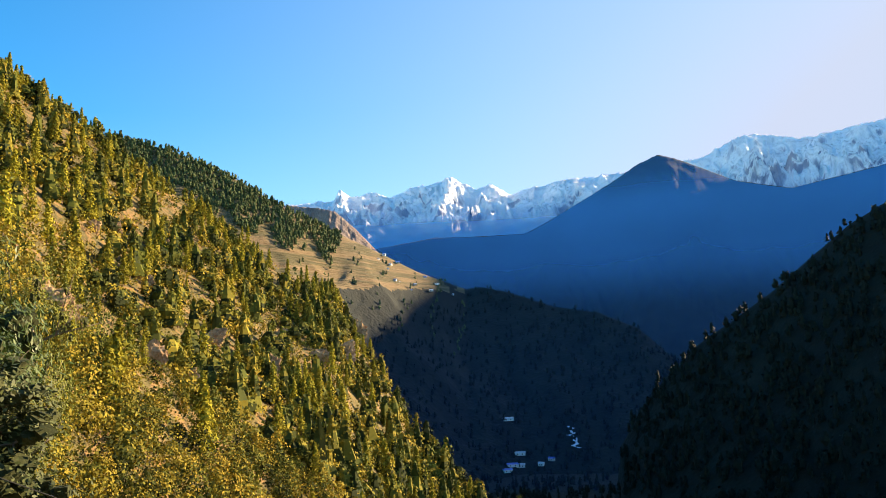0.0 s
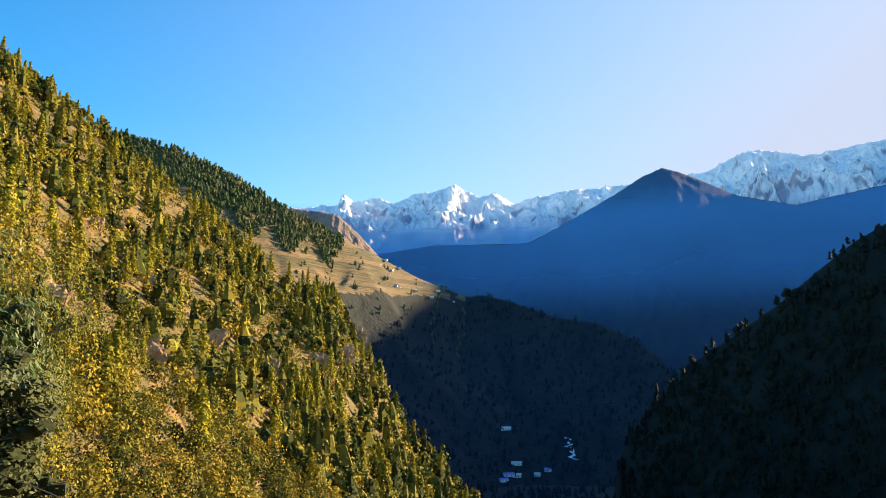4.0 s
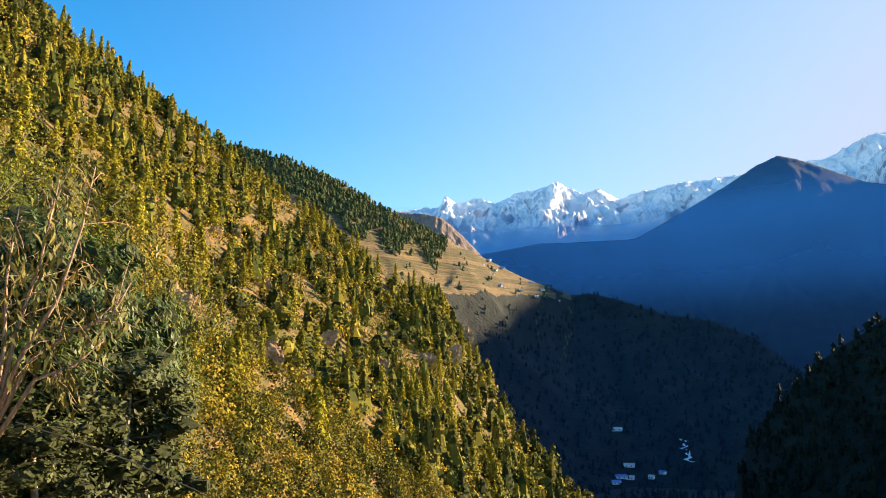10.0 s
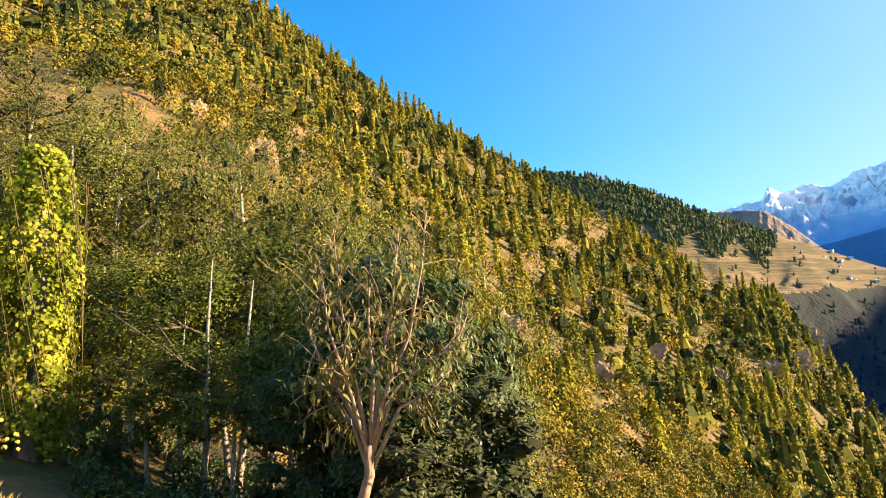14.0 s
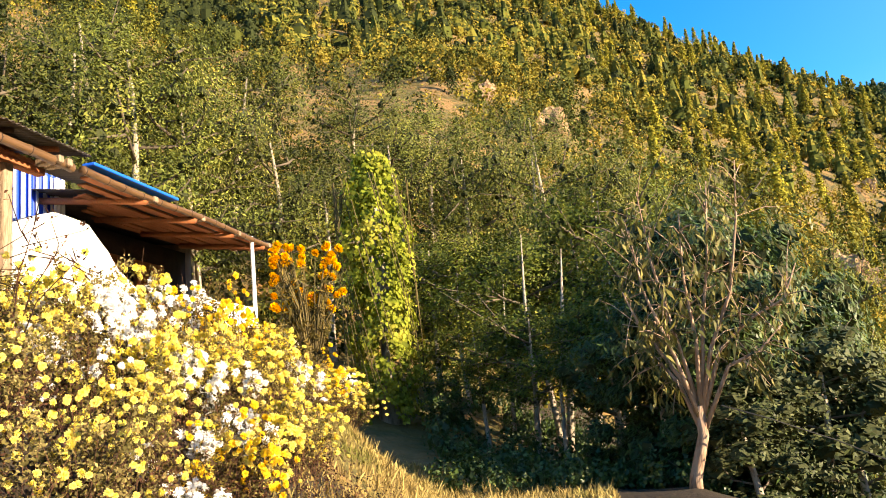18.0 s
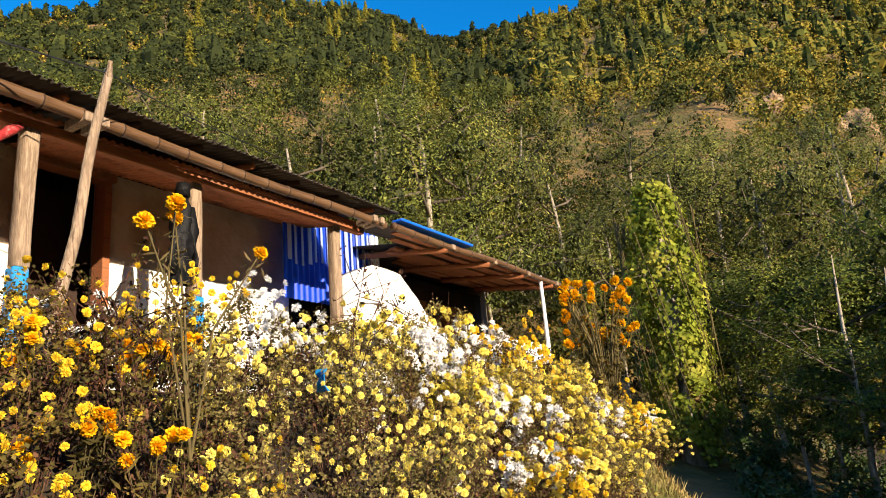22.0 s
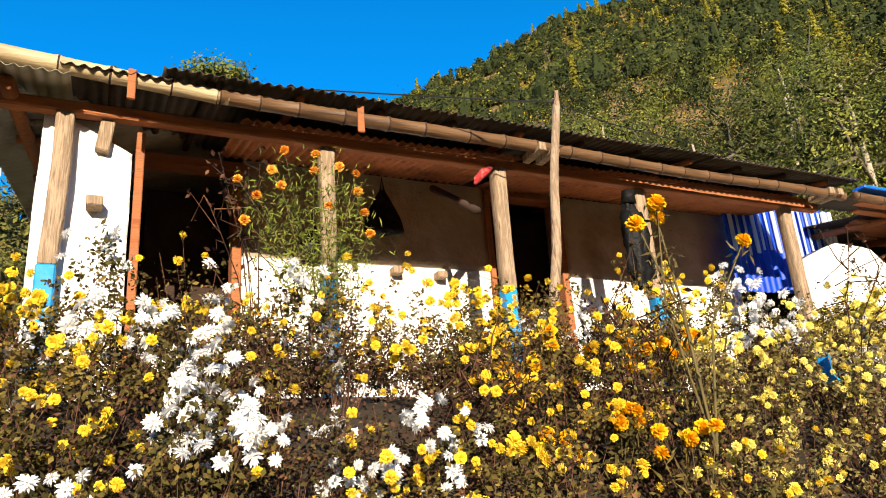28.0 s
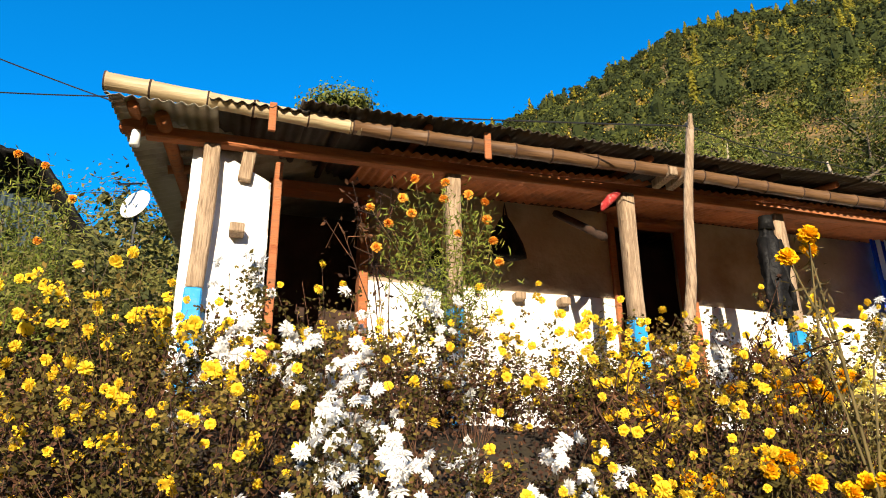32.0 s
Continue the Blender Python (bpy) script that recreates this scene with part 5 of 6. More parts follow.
def bloom_quads(rng, at, size, spiky=False):
    """Petals of many flower heads at once: three rings of narrow petals round each centre."""
    n = len(at)
    out = []
    face = rng.normal(size=(n, 3)) * 0.5 + np.array([0.45, 0.55, 0.55])
    face /= np.linalg.norm(face, axis=1, keepdims=True)
    u = np.cross(face, np.array([0.3, -0.2, 0.9]))
    u /= np.linalg.norm(u, axis=1, keepdims=True)
    v = np.cross(face, u)
    rings = ((14, -0.35, 0.47), (13, 0.05, 0.52), (11, 0.45, 0.50), (8, 0.85, 0.46), (4, 1.25, 0.42)) if spiky else ((13, -0.45, 0.44), (12, -0.05, 0.50), (10, 0.35, 0.51), (7, 0.75, 0.50), (5, 1.15, 0.47))
    for petals, tilt, length in rings:
        for k in range(petals):
            a = 2 * np.pi * k / petals + rng.uniform(0, 0.5, n) + tilt
            d = np.cos(a)[:, None] * u + np.sin(a)[:, None] * v
            d = d * math.cos(tilt) + face * (math.sin(tilt) * (0.8 if spiky else 1.0) + (0.0 if not spiky else rng.uniform(-0.2, 0.2)))
            w = np.cross(d, face)
            w /= np.linalg.norm(w, axis=1, keepdims=True) + 1e-9
            s = (size * length * rng.uniform(0.85, 1.15, n))[:, None]
            wd = s * (0.15 if spiky else 0.24)
            b = at + d * s * 0.08
            wide_at = 0.66 if spiky else 0.82
            out.append(np.stack([b, b + d * s * wide_at + w * wd, b + d * s - face * s * (0.10 if not spiky else 0.2), b + d * s * wide_at - w * wd], 1))
    return np.concatenate(out, 0).reshape(-1, 3)


def stems_mesh(name, paths, radius, mat):
    bm = bmesh.new()
    for p in paths:
        tube(bm, p, [radius * (1 - 0.5 * i / (len(p) - 1)) for i in range(len(p))], 4, False)
    return bm_mesh(name, bm, mat, True)


def heads(petals, size, spiky, seed):
    """A few flower heads to choose from, facing +x +y and upwards."""
    rg = np.random.default_rng(seed)
    return [leaf_mesh("flower_head", bloom_quads(rg, np.zeros((1, 3)), np.array([size]), spiky), petals) for _ in range(5)]


def chrysanthemum(seed, height, radius, leaf_share, leaf_mat=M_FLEAF):
    """One bush: stems, green leaves, withered leaves, and where the flower heads sit."""
    rng = np.random.default_rng(seed)
    paths, tips = [], []
    for k in range(26):
        a, r = rng.uniform(0, 2 * np.pi), radius * math.sqrt(rng.uniform(0.02, 1))
        tip = np.array([r * math.cos(a), r * math.sin(a), height * rng.uniform(0.28, 1.0) * (1 - 0.25 * (r / radius) ** 2)])
        mid = tip * np.array([0.45, 0.45, 0.55]) + rng.normal(size=3) * 0.03
        paths.append([(tip[0] * 0.15, tip[1] * 0.15, -0.1), tuple(mid), tuple(tip)])
        tips.append(tip)
    tips = np.array(tips)
    # leaves sit in sprays along the upper stems, with dark gaps between the sprays
    n, sprays = 2300, 120
    t = rng.uniform(0.30, 1.0, sprays)[:, None] ** 0.8
    which = rng.integers(0, 26, sprays)
    base = np.array([p[0] for p in paths])[which]
    mid = np.array([p[1] for p in paths])[which]
    spray = (1 - t) ** 2 * base + 2 * t * (1 - t) * mid + t * t * tips[which]
    c = spray[rng.integers(0, sprays, n)] + rng.normal(size=(n, 3)) * 0.030
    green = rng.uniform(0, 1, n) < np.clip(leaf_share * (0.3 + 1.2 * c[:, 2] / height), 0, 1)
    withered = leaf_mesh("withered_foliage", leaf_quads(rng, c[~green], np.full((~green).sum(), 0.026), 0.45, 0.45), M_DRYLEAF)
    return (stems_mesh("stems", paths, 0.0022, M_STALK),
            leaf_mesh("foliage", leaf_quads(rng, c[green], np.full(green.sum(), 0.026), 0.6, 0.15), leaf_mat), withered, tips)


BUSHES = {"yellow": [chrysanthemum(s, 1.0, 0.40, 0.95) for s in (11, 12, 13)], "pale": [chrysanthemum(s, 1.0, 0.42, 1.0, M_TANLEAF) for s in (21, 22, 23)],
          "white": [chrysanthemum(s, 1.0, 0.36, 0.75) for s in (31, 32, 33)], "sparse": [chrysanthemum(s, 1.0, 0.44, 0.6) for s in (41, 42, 43)]}
HEADS = {"yellow": heads(M_YELLOW, 0.052, False, 1), "pale": heads(M_PALE, 0.052, False, 2), "white": heads(M_WHITE, 0.066, True, 3), "sparse": heads(M_YELLOW, 0.048, False, 4)}
COUNT = {"yellow": 52, "pale": 66, "white": 74, "sparse": 22}
# bushes farther along the bank carry their heads as one mesh
FARHEADS = {}
for kind_, mat_, size_, spiky_ in (("yellow", M_YELLOW, 0.056, False), ("pale", M_PALE, 0.056, False), ("white", M_WHITE, 0.080, True), ("sparse", M_YELLOW, 0.06, False)):
    rg_ = np.random.default_rng(9)
    for j, bush_ in enumerate(BUSHES[kind_]):
        k_ = COUNT[kind_] + 44
        c_ = bush_[3][rg_.integers(0, 7 if spiky_ else 26, k_)] * np.array([1, 1, 0.85]) + rg_.normal(size=(k_, 3)) * (0.065 if spiky_ else 0.05)
        FARHEADS[kind_, j] = leaf_mesh("blossom", bloom_quads(rg_, c_, np.full(k_, size_) * rg_.uniform(0.8, 1.2, k_), spiky_), mat_)
LABELS = {"yellow": "bush of golden yellow chrysanthemums with withered lower leaves", "pale": "bush of pale yellow chrysanthemums in full bloom",
          "white": "bush of white spidery chrysanthemums in clusters", "sparse": "half-withered chrysanthemum bush with few yellow heads"}


def house_xy(u, n):
    return -2.57 + HU[0] * u + HN[0] * n, -4.44 + HU[1] * u + HN[1] * n


def flower_bush(u, n, kind, height, i):
    x, y = house_xy(u, n)
    ob = thing("chrysanthemum_bush", (x, y, ground_at(x, y) - 0.02), 0, LABELS[kind], "flower bush", "chrysanthemums on the bank")
    stems, leaves, dry, tips = BUSHES[kind][i % 3]
    rg = np.random.default_rng(1000 + i)
    size = Matrix.Diagonal((1.05, 1.05, height, 1.0)) @ Matrix.Rotation(rg.uniform(0, 6.28), 4, "Z")
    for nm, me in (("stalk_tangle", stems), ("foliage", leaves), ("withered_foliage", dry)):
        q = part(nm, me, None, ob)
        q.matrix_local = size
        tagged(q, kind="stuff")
    if u > 5.2:
        q = part("blossom", FARHEADS[kind, i % 3], None, ob)
        q.matrix_local = Matrix.Diagonal((1.05, 1.05, height, 1.0))
        tagged(q, kind="stuff")
        return
    # heads gather in clusters at a part of the stem tips
    chosen = rg.choice(26, 7 if kind == "white" else 20, replace=False)
    spread = 0.06 if kind == "white" else 0.05
    for k in range(int(COUNT[kind] * rg.uniform(0.75, 1.15))):
        at = size @ Vector(tips[chosen[k % len(chosen)]]) + Vector(rg.normal(size=3) * spread)
        q = part("flower_head", HEADS[kind][k % 5], None, ob)
        q.matrix_local = Matrix.LocRotScale(at, Euler(rg.normal(size=3) * 0.4), Vector.Fill(3, rg.uniform(0.7, 1.15) * (0.86 if n > 1.6 else 1.0)))


random.seed(8)
i = 0
for n_row, base_h, step in ((0.75, 0.66, 0.48), (1.35, 0.90, 0.44), (1.9, 0.98, 0.42), (2.4, 0.95, 0.44)):
    u = -5.2 - 0.1 * n_row
    while u < (11.7 - 0.35 * n_row if n_row < 2.2 else 8.2):
        i += 1
        q = random.random()
        bx, by = house_xy(u, n_row)
        baz = math.degrees(math.atan2(-bx, by)) % 360
        front = n_row > 1.6
        if baz > 150:
            kind = "yellow" if q < 0.8 else "sparse"
        elif baz > 126:
            white = 0.52 if front and baz > 140 else 0.30
            kind = "white" if q < white else ("yellow" if q < white + 0.26 else "sparse")
        elif baz > 106:
            white = 0.22 if front else 0.16
            kind = "white" if q < white else ("yellow" if q < white + 0.5 else "sparse")
        else:
            kind = "pale" if q < 0.62 else ("white" if q < 0.92 else "yellow")
        if n_row > 2.3 and u < 3.2 and q > 0.55:
            kind = "sparse"
        low_gap = n_row > 2.2 and 125 < baz < 140
        if low_gap:
            kind = "sparse"
        flower_bush(u + random.uniform(-0.12, 0.12), n_row + random.uniform(-0.15, 0.15), kind, (base_h + 0.06) * (0.62 if low_gap else 0.78 if front and 118 < baz < 140 else 1.0) * random.uniform(0.82, 1.12) * (0.85 if u > 8.6 else (1.22 if u > 5.4 and n_row < 1.7 else 1.0)), i)
        u += step * random.uniform(0.85, 1.2)

# undergrowth of withered leaves and stalks between the bushes
rng = np.random.default_rng(77)
un = np.stack([rng.uniform(-5.6, 8.4, 1300), rng.uniform(0.5, 3.4, 1300)], 1)
x, y = house_xy(un[:, 0], un[:, 1])
p = np.stack([x, y, ground_height(x, y)], 1)
v = np.concatenate([bushes(rng, p, rng.uniform(0.25, 0.6, 1300), np.full(1300, 0.27), 50, np.full(1300, 0.026))])
tagged(new("withered_undergrowth", leaf_mesh("withered_undergrowth", v, M_DRYLEAF)), "tangle of withered brown stalks and leaves under the flowers", "undergrowth", kind="stuff")


# ---------------------------------------------------------------- marigolds
def marigold(at, tips, mat, size, label, leaf_mat=M_FLEAF, leaves=240, stem_r=0.008, seed=1, leaf_size=0.07, heads_each=1, spread=0.035):
    """A tall marigold: stems fan out from the foot to the heads."""
    rng = np.random.default_rng(seed)
    at = Vector(at)
    ob = thing("marigold_plant", at, 0, label, "flower plant", "marigolds")
    rel = [Vector(t) - at for t in tips]
    paths, cs = [], []
    for t in rel:
        m = Vector((t.x * 0.35, t.y * 0.35, t.z * 0.55)) + Vector(rng.normal(size=3) * 0.03)
        paths.append([(0, 0, -0.05), tuple(m), tuple(t)])
        for f in rng.uniform(0.25, 0.97, max(3, leaves // len(rel))):
            c = (1 - f) ** 2 * Vector() + 2 * f * (1 - f) * m + f * f * t
            cs.append(np.array(c) + rng.normal(size=3) * spread)
    tagged(part("stalk_tangle", stems_mesh("stalk_tangle", paths, stem_r, M_STEM), None, ob), kind="stuff")
    part("foliage", leaf_mesh("foliage", leaf_quads(rng, np.array(cs), np.full(len(cs), leaf_size), 0.17, 0.2), leaf_mat), None, ob)
    for t in rel:
        hd_ = np.repeat(np.array(t)[None], heads_each, 0) + rng.normal(size=(heads_each, 3)) * 0.035 * (heads_each > 1)
        part("flower_head", leaf_mesh("flower_head", np.concatenate([bloom_quads(rng, hd_, np.full(heads_each, size * rng.uniform(0.85, 1.1))) for _ in range(3)]), mat), None, ob)


marigold(HP(2.95, 2.2, 0.1), [(-3.57, -0.98, 1.30), (-3.29, -1.04, 1.12), (-3.99, -0.64, 1.13), (-3.62, -1.0, 1.24)], M_MARI, 0.09, "tall leggy marigold with large golden heads", M_STEM, 160, 0.009, 3)
tips = [ray_point(a, e, 4.1) for a, e in ((129.3, 26.9), (126.6, 26.6), (124.6, 25.6), (123.2, 25.0), (123.1, 23.6), (122.6, 21.9), (122.2, 20.2), (126.8, 25.3), (130.4, 25.4), (129.6, 24.2), (131.6, 23.4), (132.6, 21.5), (125.6, 22.6), (133.2, 24.6))]
marigold(ray_point(126.5, 9.5, 4.2), tips, M_ORANGE, 0.058, "tall bushy marigold with small orange heads", M_MLEAF, 3200, 0.004, 5, 0.05, 1, 0.06)
rng = np.random.default_rng(12)
tips = [ray_point(a, e, 9.6, (-0.1, 0.08, -0.04)) for a, e in zip(rng.uniform(70.8, 76.4, 64), rng.uniform(6.8, 12.2, 64))]
marigold(ray_point(73.2, 1.2, 9.6, (0, 0, 0)), tips, M_MARI, 0.112, "tall clump of golden orange marigolds on long stalks", M_FLEAF, 900, 0.012, 6, 0.14)
for k, (az, el, d) in enumerate(((101.5, 8.8, 3.9), (98.0, 9.2, 4.0), (108.5, 10.5, 3.9), (104.0, 4.0, 3.5), (98.5, 2.5, 3.4), (110, 3.0, 3.5), (111, 8.5, 3.9))):
    c = ray_point(az, el, d)
    tips = [c + Vector((rng.normal() * 0.09, rng.normal() * 0.09, rng.normal() * 0.05)) for _ in range(6)]
    x, y = c.x * 1.02, c.y * 1.02
    marigold((x, y, ground_at(x, y)), tips, M_MARI, 0.066, "golden marigold clump among the chrysanthemums", M_FLEAF, 160, 0.004, 20 + k)
tips = [ray_point(a, e, 5.3) for a, e in ((160.5, 25.0), (158.6, 24.6), (157.6, 23.2), (156.4, 22.7), (158.2, 19.4), (161.5, 22.0))]
marigold(ray_point(158.5, 8, 5.4), tips, M_ORANGE, 0.06, "bushy marigold with a few orange heads before the shed", M_MLEAF, 2600, 0.005, 9, 0.055, 1, 0.10)


def dry_weed(foot, tips, label, seed):
    rg = np.random.default_rng(seed)
    ob = thing("dry_weed", foot, 0, label, "weed")
    paths = []
    for t in tips:
        t = Vector(t) - Vector(foot)
        m = Vector((t.x * 0.4, t.y * 0.4, t.z * 0.6))
        paths.append([(0, 0, -0.05), tuple(m), tuple(t)])
        for _ in range(5):
            f = rg.uniform(0.4, 0.95)
            b = m.lerp(t, f)
            paths.append([tuple(b), tuple(b + Vector(rg.normal(size=3) * 0.07) + Vector((0, 0, 0.05))), tuple(b + Vector(rg.normal(size=3) * 0.13) + Vector((0, 0, 0.06)))])
    tagged(part("stalk_tangle", stems_mesh("stalk_tangle", paths, 0.005, M_DRYLEAF), None, ob), kind="stuff")
    c = np.array([p[-1] for p in paths])
    tagged(part("seed_fluff", leaf_mesh("seed_fluff", leaf_quads(rg, np.repeat(c, 3, 0) + rg.normal(size=(len(c) * 3, 3)) * 0.02, np.full(len(c) * 3, 0.04), 0.5), M_DRYLEAF), None, ob), kind="stuff")


dry_weed(ray_point(131.5, 8, 4.3), [ray_point(a, e, 4.2) for a, e in ((134.8, 26.6), (133.6, 24.5), (135.6, 23.0), (132.6, 20.5), (131.4, 25.8))], "withered grey-brown weed stalk by the post", 2)
dry_weed(ray_point(101.8, 2, 3.9), [ray_point(a, e, 3.8) for a, e in ((103.5, 11.5), (104.6, 9.0), (102.4, 12.5), (100.5, 11), (99.2, 8.5), (98.5, 6.0))], "straw-coloured withered stalks among the flowers", 4)
dry_weed(ray_point(113.0, 0.5, 3.5), [ray_point(a, e, 3.4) for a, e in ((115.5, 9.0), (114.2, 7.5), (113.0, 9.5), (111.8, 8.0), (116.5, 6.0), (110.5, 5.5), (112.4, 4.5))], "reddish-brown withered stalks drooping among the flowers", 8)
dry_weed(ray_point(88, 4, 5.4), [ray_point(a, e, 5.4) for a, e in ((84.5, 12.5), (86.2, 14.2), (83.6, 11.4), (87.2, 11.0))], "thin wiry weed with small pale buds", 6)
ob = thing("blue_rag", ray_point(89.3, 6.0, 4.8), 30, "small bright blue rag caught in the flowers", "rag")
bm = bmesh.new()
bmesh.ops.create_grid(bm, x_segments=8, y_segments=8, size=0.07)
for vv in bm.verts:
    vv.co = Vector((vv.co.x, noise.noise(vv.co * 20) * 0.04, vv.co.y)) + noise.noise_vector(vv.co * 15) * 0.02
part("cloth", bm, M_BLUE, ob)


# ---------------------------------------------------------------- trees
def broadleaf(seed, height, crown_r, clear, leaves, leaf, mat, bark, droop=0.2, limbs=9, aspect=0.42, inner=0.06):
    """Meshes of a tree: a tapered trunk with limbs, and a crown of leaf sprays with gaps."""
    rng = np.random.default_rng(seed)
    bm = bmesh.new()
    lean = rng.normal(size=2) * 0.03 * height
    trunk_pts = [(lean[0] * f + 0.04 * height * math.sin(3 * f + seed) * f, lean[1] * f, height * 0.9 * f - 0.4 * (f == 0)) for f in np.linspace(0, 1, 7)]
    tube(bm, trunk_pts, [(0.012 if clear > 0.4 else 0.02) * height * (1 - 0.85 * f) + 0.01 for f in np.linspace(0, 1, 7)], 8)
    trunk = bm_mesh("trunk", bm, bark, True)
    bm = bmesh.new()
    ends = []
    for k in range(limbs):
        f = clear + (0.95 - clear) * (k + 0.5) / limbs
        b = Vector(trunk_pts[min(6, int(f * 6))]).lerp(Vector(trunk_pts[min(6, int(f * 6) + 1)]), f * 6 % 1)
        a = k * 2.4 + rng.uniform(-0.4, 0.4)
        r = crown_r * (0.55 + 0.45 * math.sin(math.pi * (f - clear) / (1 - clear) * 0.85 + 0.4)) * rng.uniform(0.7, 1.1)
        e = b + Vector((math.cos(a) * r, math.sin(a) * r, r * rng.uniform(0.25, 0.7)))
        m = b.lerp(e, 0.5) + Vector((0, 0, -0.08 * r))
        tube(bm, [b, m, e], [0.010 * height * (1 - f * 0.6), 0.006 * height, 0.002 * height], 6)
        ends.append((np.array(m), np.array(e)))
        for _ in range(2):
            q = e + Vector(rng.normal(size=3) * 0.35 * r)
            tube(bm, [m, m.lerp(q, 0.6), q], [0.005 * height, 0.003 * height, 0.001 * height], 5)
            ends.append((np.array(m), np.array(q)))
    ends.append((np.array(trunk_pts[5]), np.array(trunk_pts[6]) + np.array([0, 0, 0.06 * height])))
    limbs_ = bm_mesh("branching", bm, M_LIMB, True)
    k = rng.integers(0, len(ends), leaves)
    m, e = np.array([q[0] for q in ends])[k], np.array([q[1] for q in ends])[k]
    f = rng.uniform(0.35, 1.08, leaves)[:, None]
    c = m + (e - m) * f + rng.normal(size=(leaves, 3)) * crown_r * np.array([0.17, 0.17, 0.14])
    blades = leaf_quads(rng, c, np.full(leaves, leaf), aspect, droop, (c - (m * 0.7 + np.array([0, 0, 0.3]) * m)) + np.array([0, 0, 0.25 * crown_r]))
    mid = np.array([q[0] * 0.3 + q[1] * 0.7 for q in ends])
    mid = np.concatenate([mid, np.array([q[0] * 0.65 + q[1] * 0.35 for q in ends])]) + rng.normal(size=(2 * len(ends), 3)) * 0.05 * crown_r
    # dark lumps paint the shade deep inside the crown
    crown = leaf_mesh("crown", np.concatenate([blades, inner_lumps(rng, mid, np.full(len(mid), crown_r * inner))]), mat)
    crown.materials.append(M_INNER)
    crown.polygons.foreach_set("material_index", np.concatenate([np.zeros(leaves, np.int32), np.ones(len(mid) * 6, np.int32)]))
    return trunk, limbs_, crown


BROAD = [broadleaf(s, 10, 3.0, 0.22, 13000, 0.135, M_TLEAF, M_PALEBARK, 0.35, 13) for s in (3, 5, 8, 13)]
SLIM = [broadleaf(s, 8, 1.9, 0.42, 8000, 0.13, M_SLEAF, M_PALEBARK, 0.2, 12) for s in (4, 9, 15)]


def plant_tree(az, hd, top_el, meshes, width, label, group, ref_h, sink=0.3):
    a = radians(az)
    x, y = -hd * math.sin(a), hd * math.cos(a)
    z = ground_at(x, y) - sink
    h = max(2.0, hd * math.tan(radians(top_el)) - z)
    ob = thing("broadleaf_tree", (x, y, z), (az * 53) % 360, label, "tree", group)
    ob.scale = (width, width, h / ref_h)
    for nm, me in zip(("trunk", "branching", "crown"), meshes):
        q = part(nm, me, None, ob)
        if nm == "branching":
            tagged(q, kind="stuff")


BEHIND = [(86, 25, 29.5, 1.05), (90.5, 27, 27.5, 1.0), (81.5, 27, 25.5, 0.9), (95.5, 26, 25.5, 1.0), (100, 29, 26.5, 0.95), (104.5, 30, 28.5, 1.0), (110, 27, 26, 0.9), (75.5, 29, 21, 0.95),
          (72, 27, 18.5, 0.8), (66, 33, 21, 1.0), (60.3, 33, 20.5, 1.0), (56.5, 34, 19, 0.95), (51, 33, 17.5, 0.9), (117, 30, 27, 0.9), (79, 38, 26, 1.1), (88, 40, 29, 1.1), (70, 40, 24, 1.1), (63.5, 42, 22, 1.1), (48, 42, 17, 1.0),
          (121.5, 19, 28.0, 0.8), (126, 17, 26.8, 0.7), (44, 46, 15, 1.0), (40, 50, 12, 1.0), (36, 48, 8, 0.9), (54, 50, 21, 1.1)]
for k, (az, hd, el, w) in enumerate(BEHIND):
    plant_tree(az, hd, el, BROAD[k % 4], w, "leafy green broadleaf tree on the slope behind the house", "slope trees", 10.4)
for k, (az, hd, el, w) in enumerate(((61.7, 22, 12.0, 0.9), (58.2, 24, 10.5, 1.0), (55.2, 21, 11.5, 1.0), (52.5, 23, 13.0, 1.05), (49.5, 22, 15.5, 1.05), (46.0, 20, 12.5, 1.0), (64.0, 25, 12, 1.0), (47.5, 15.5, 9, 0.8), (57, 17, 6.0, 0.7), (44.0, 17, 9.5, 0.8), (51.2, 15.5, 6.5, 0.7), (60.6, 18, 5.5, 0.6))):
    plant_tree(az, hd, el, SLIM[k % 3], w, "slender pale-trunked tree at the edge of the wood", "pale-trunked trees", 8.3)

# bushes and small trees nearer the camera
DARKTREE = broadleaf(21, 5, 1.0, 0.06, 8000, 0.14, M_DLEAF, M_PALEBARK, 0.6, 16, 0.24, 0.2)
for az, hd, el, w in ((42.0, 13.2, 12.0, 1.1), (45.0, 14.5, 10.5, 1.0), (47.8, 13.0, 6.5, 0.9), (43.6, 12.4, 5.0, 1.2), (50.2, 14.2, 4.0, 1.0), (39.5, 14.0, 6.0, 1.1), (41.2, 16.5, 12.0, 1.4), (44.2, 17.5, 13.5, 1.5), (38.6, 16.0, 8.0, 1.2)):
    plant_tree(az, hd, el, DARKTREE, w, "dense dark green tree with long narrow leaves", "dark trees", 5.2)
GLOSSY = broadleaf(22, 4, 0.95, 0.06, 4200, 0.11, M_GLEAF, M_PALEBARK, 0.3, 15, 0.5, 0.18)
for az, hd, el, w in ((38.0, 12.0, 2.2, 1.0), (35.4, 12.8, 0.8, 0.9), (40.6, 11.6, 1.5, 0.8), (41.8, 10.8, -1.5, 0.7)):
    plant_tree(az, hd, el, GLOSSY, w, "rounded bush with small glossy grey-green leaves", "glossy bushes", 4.2)


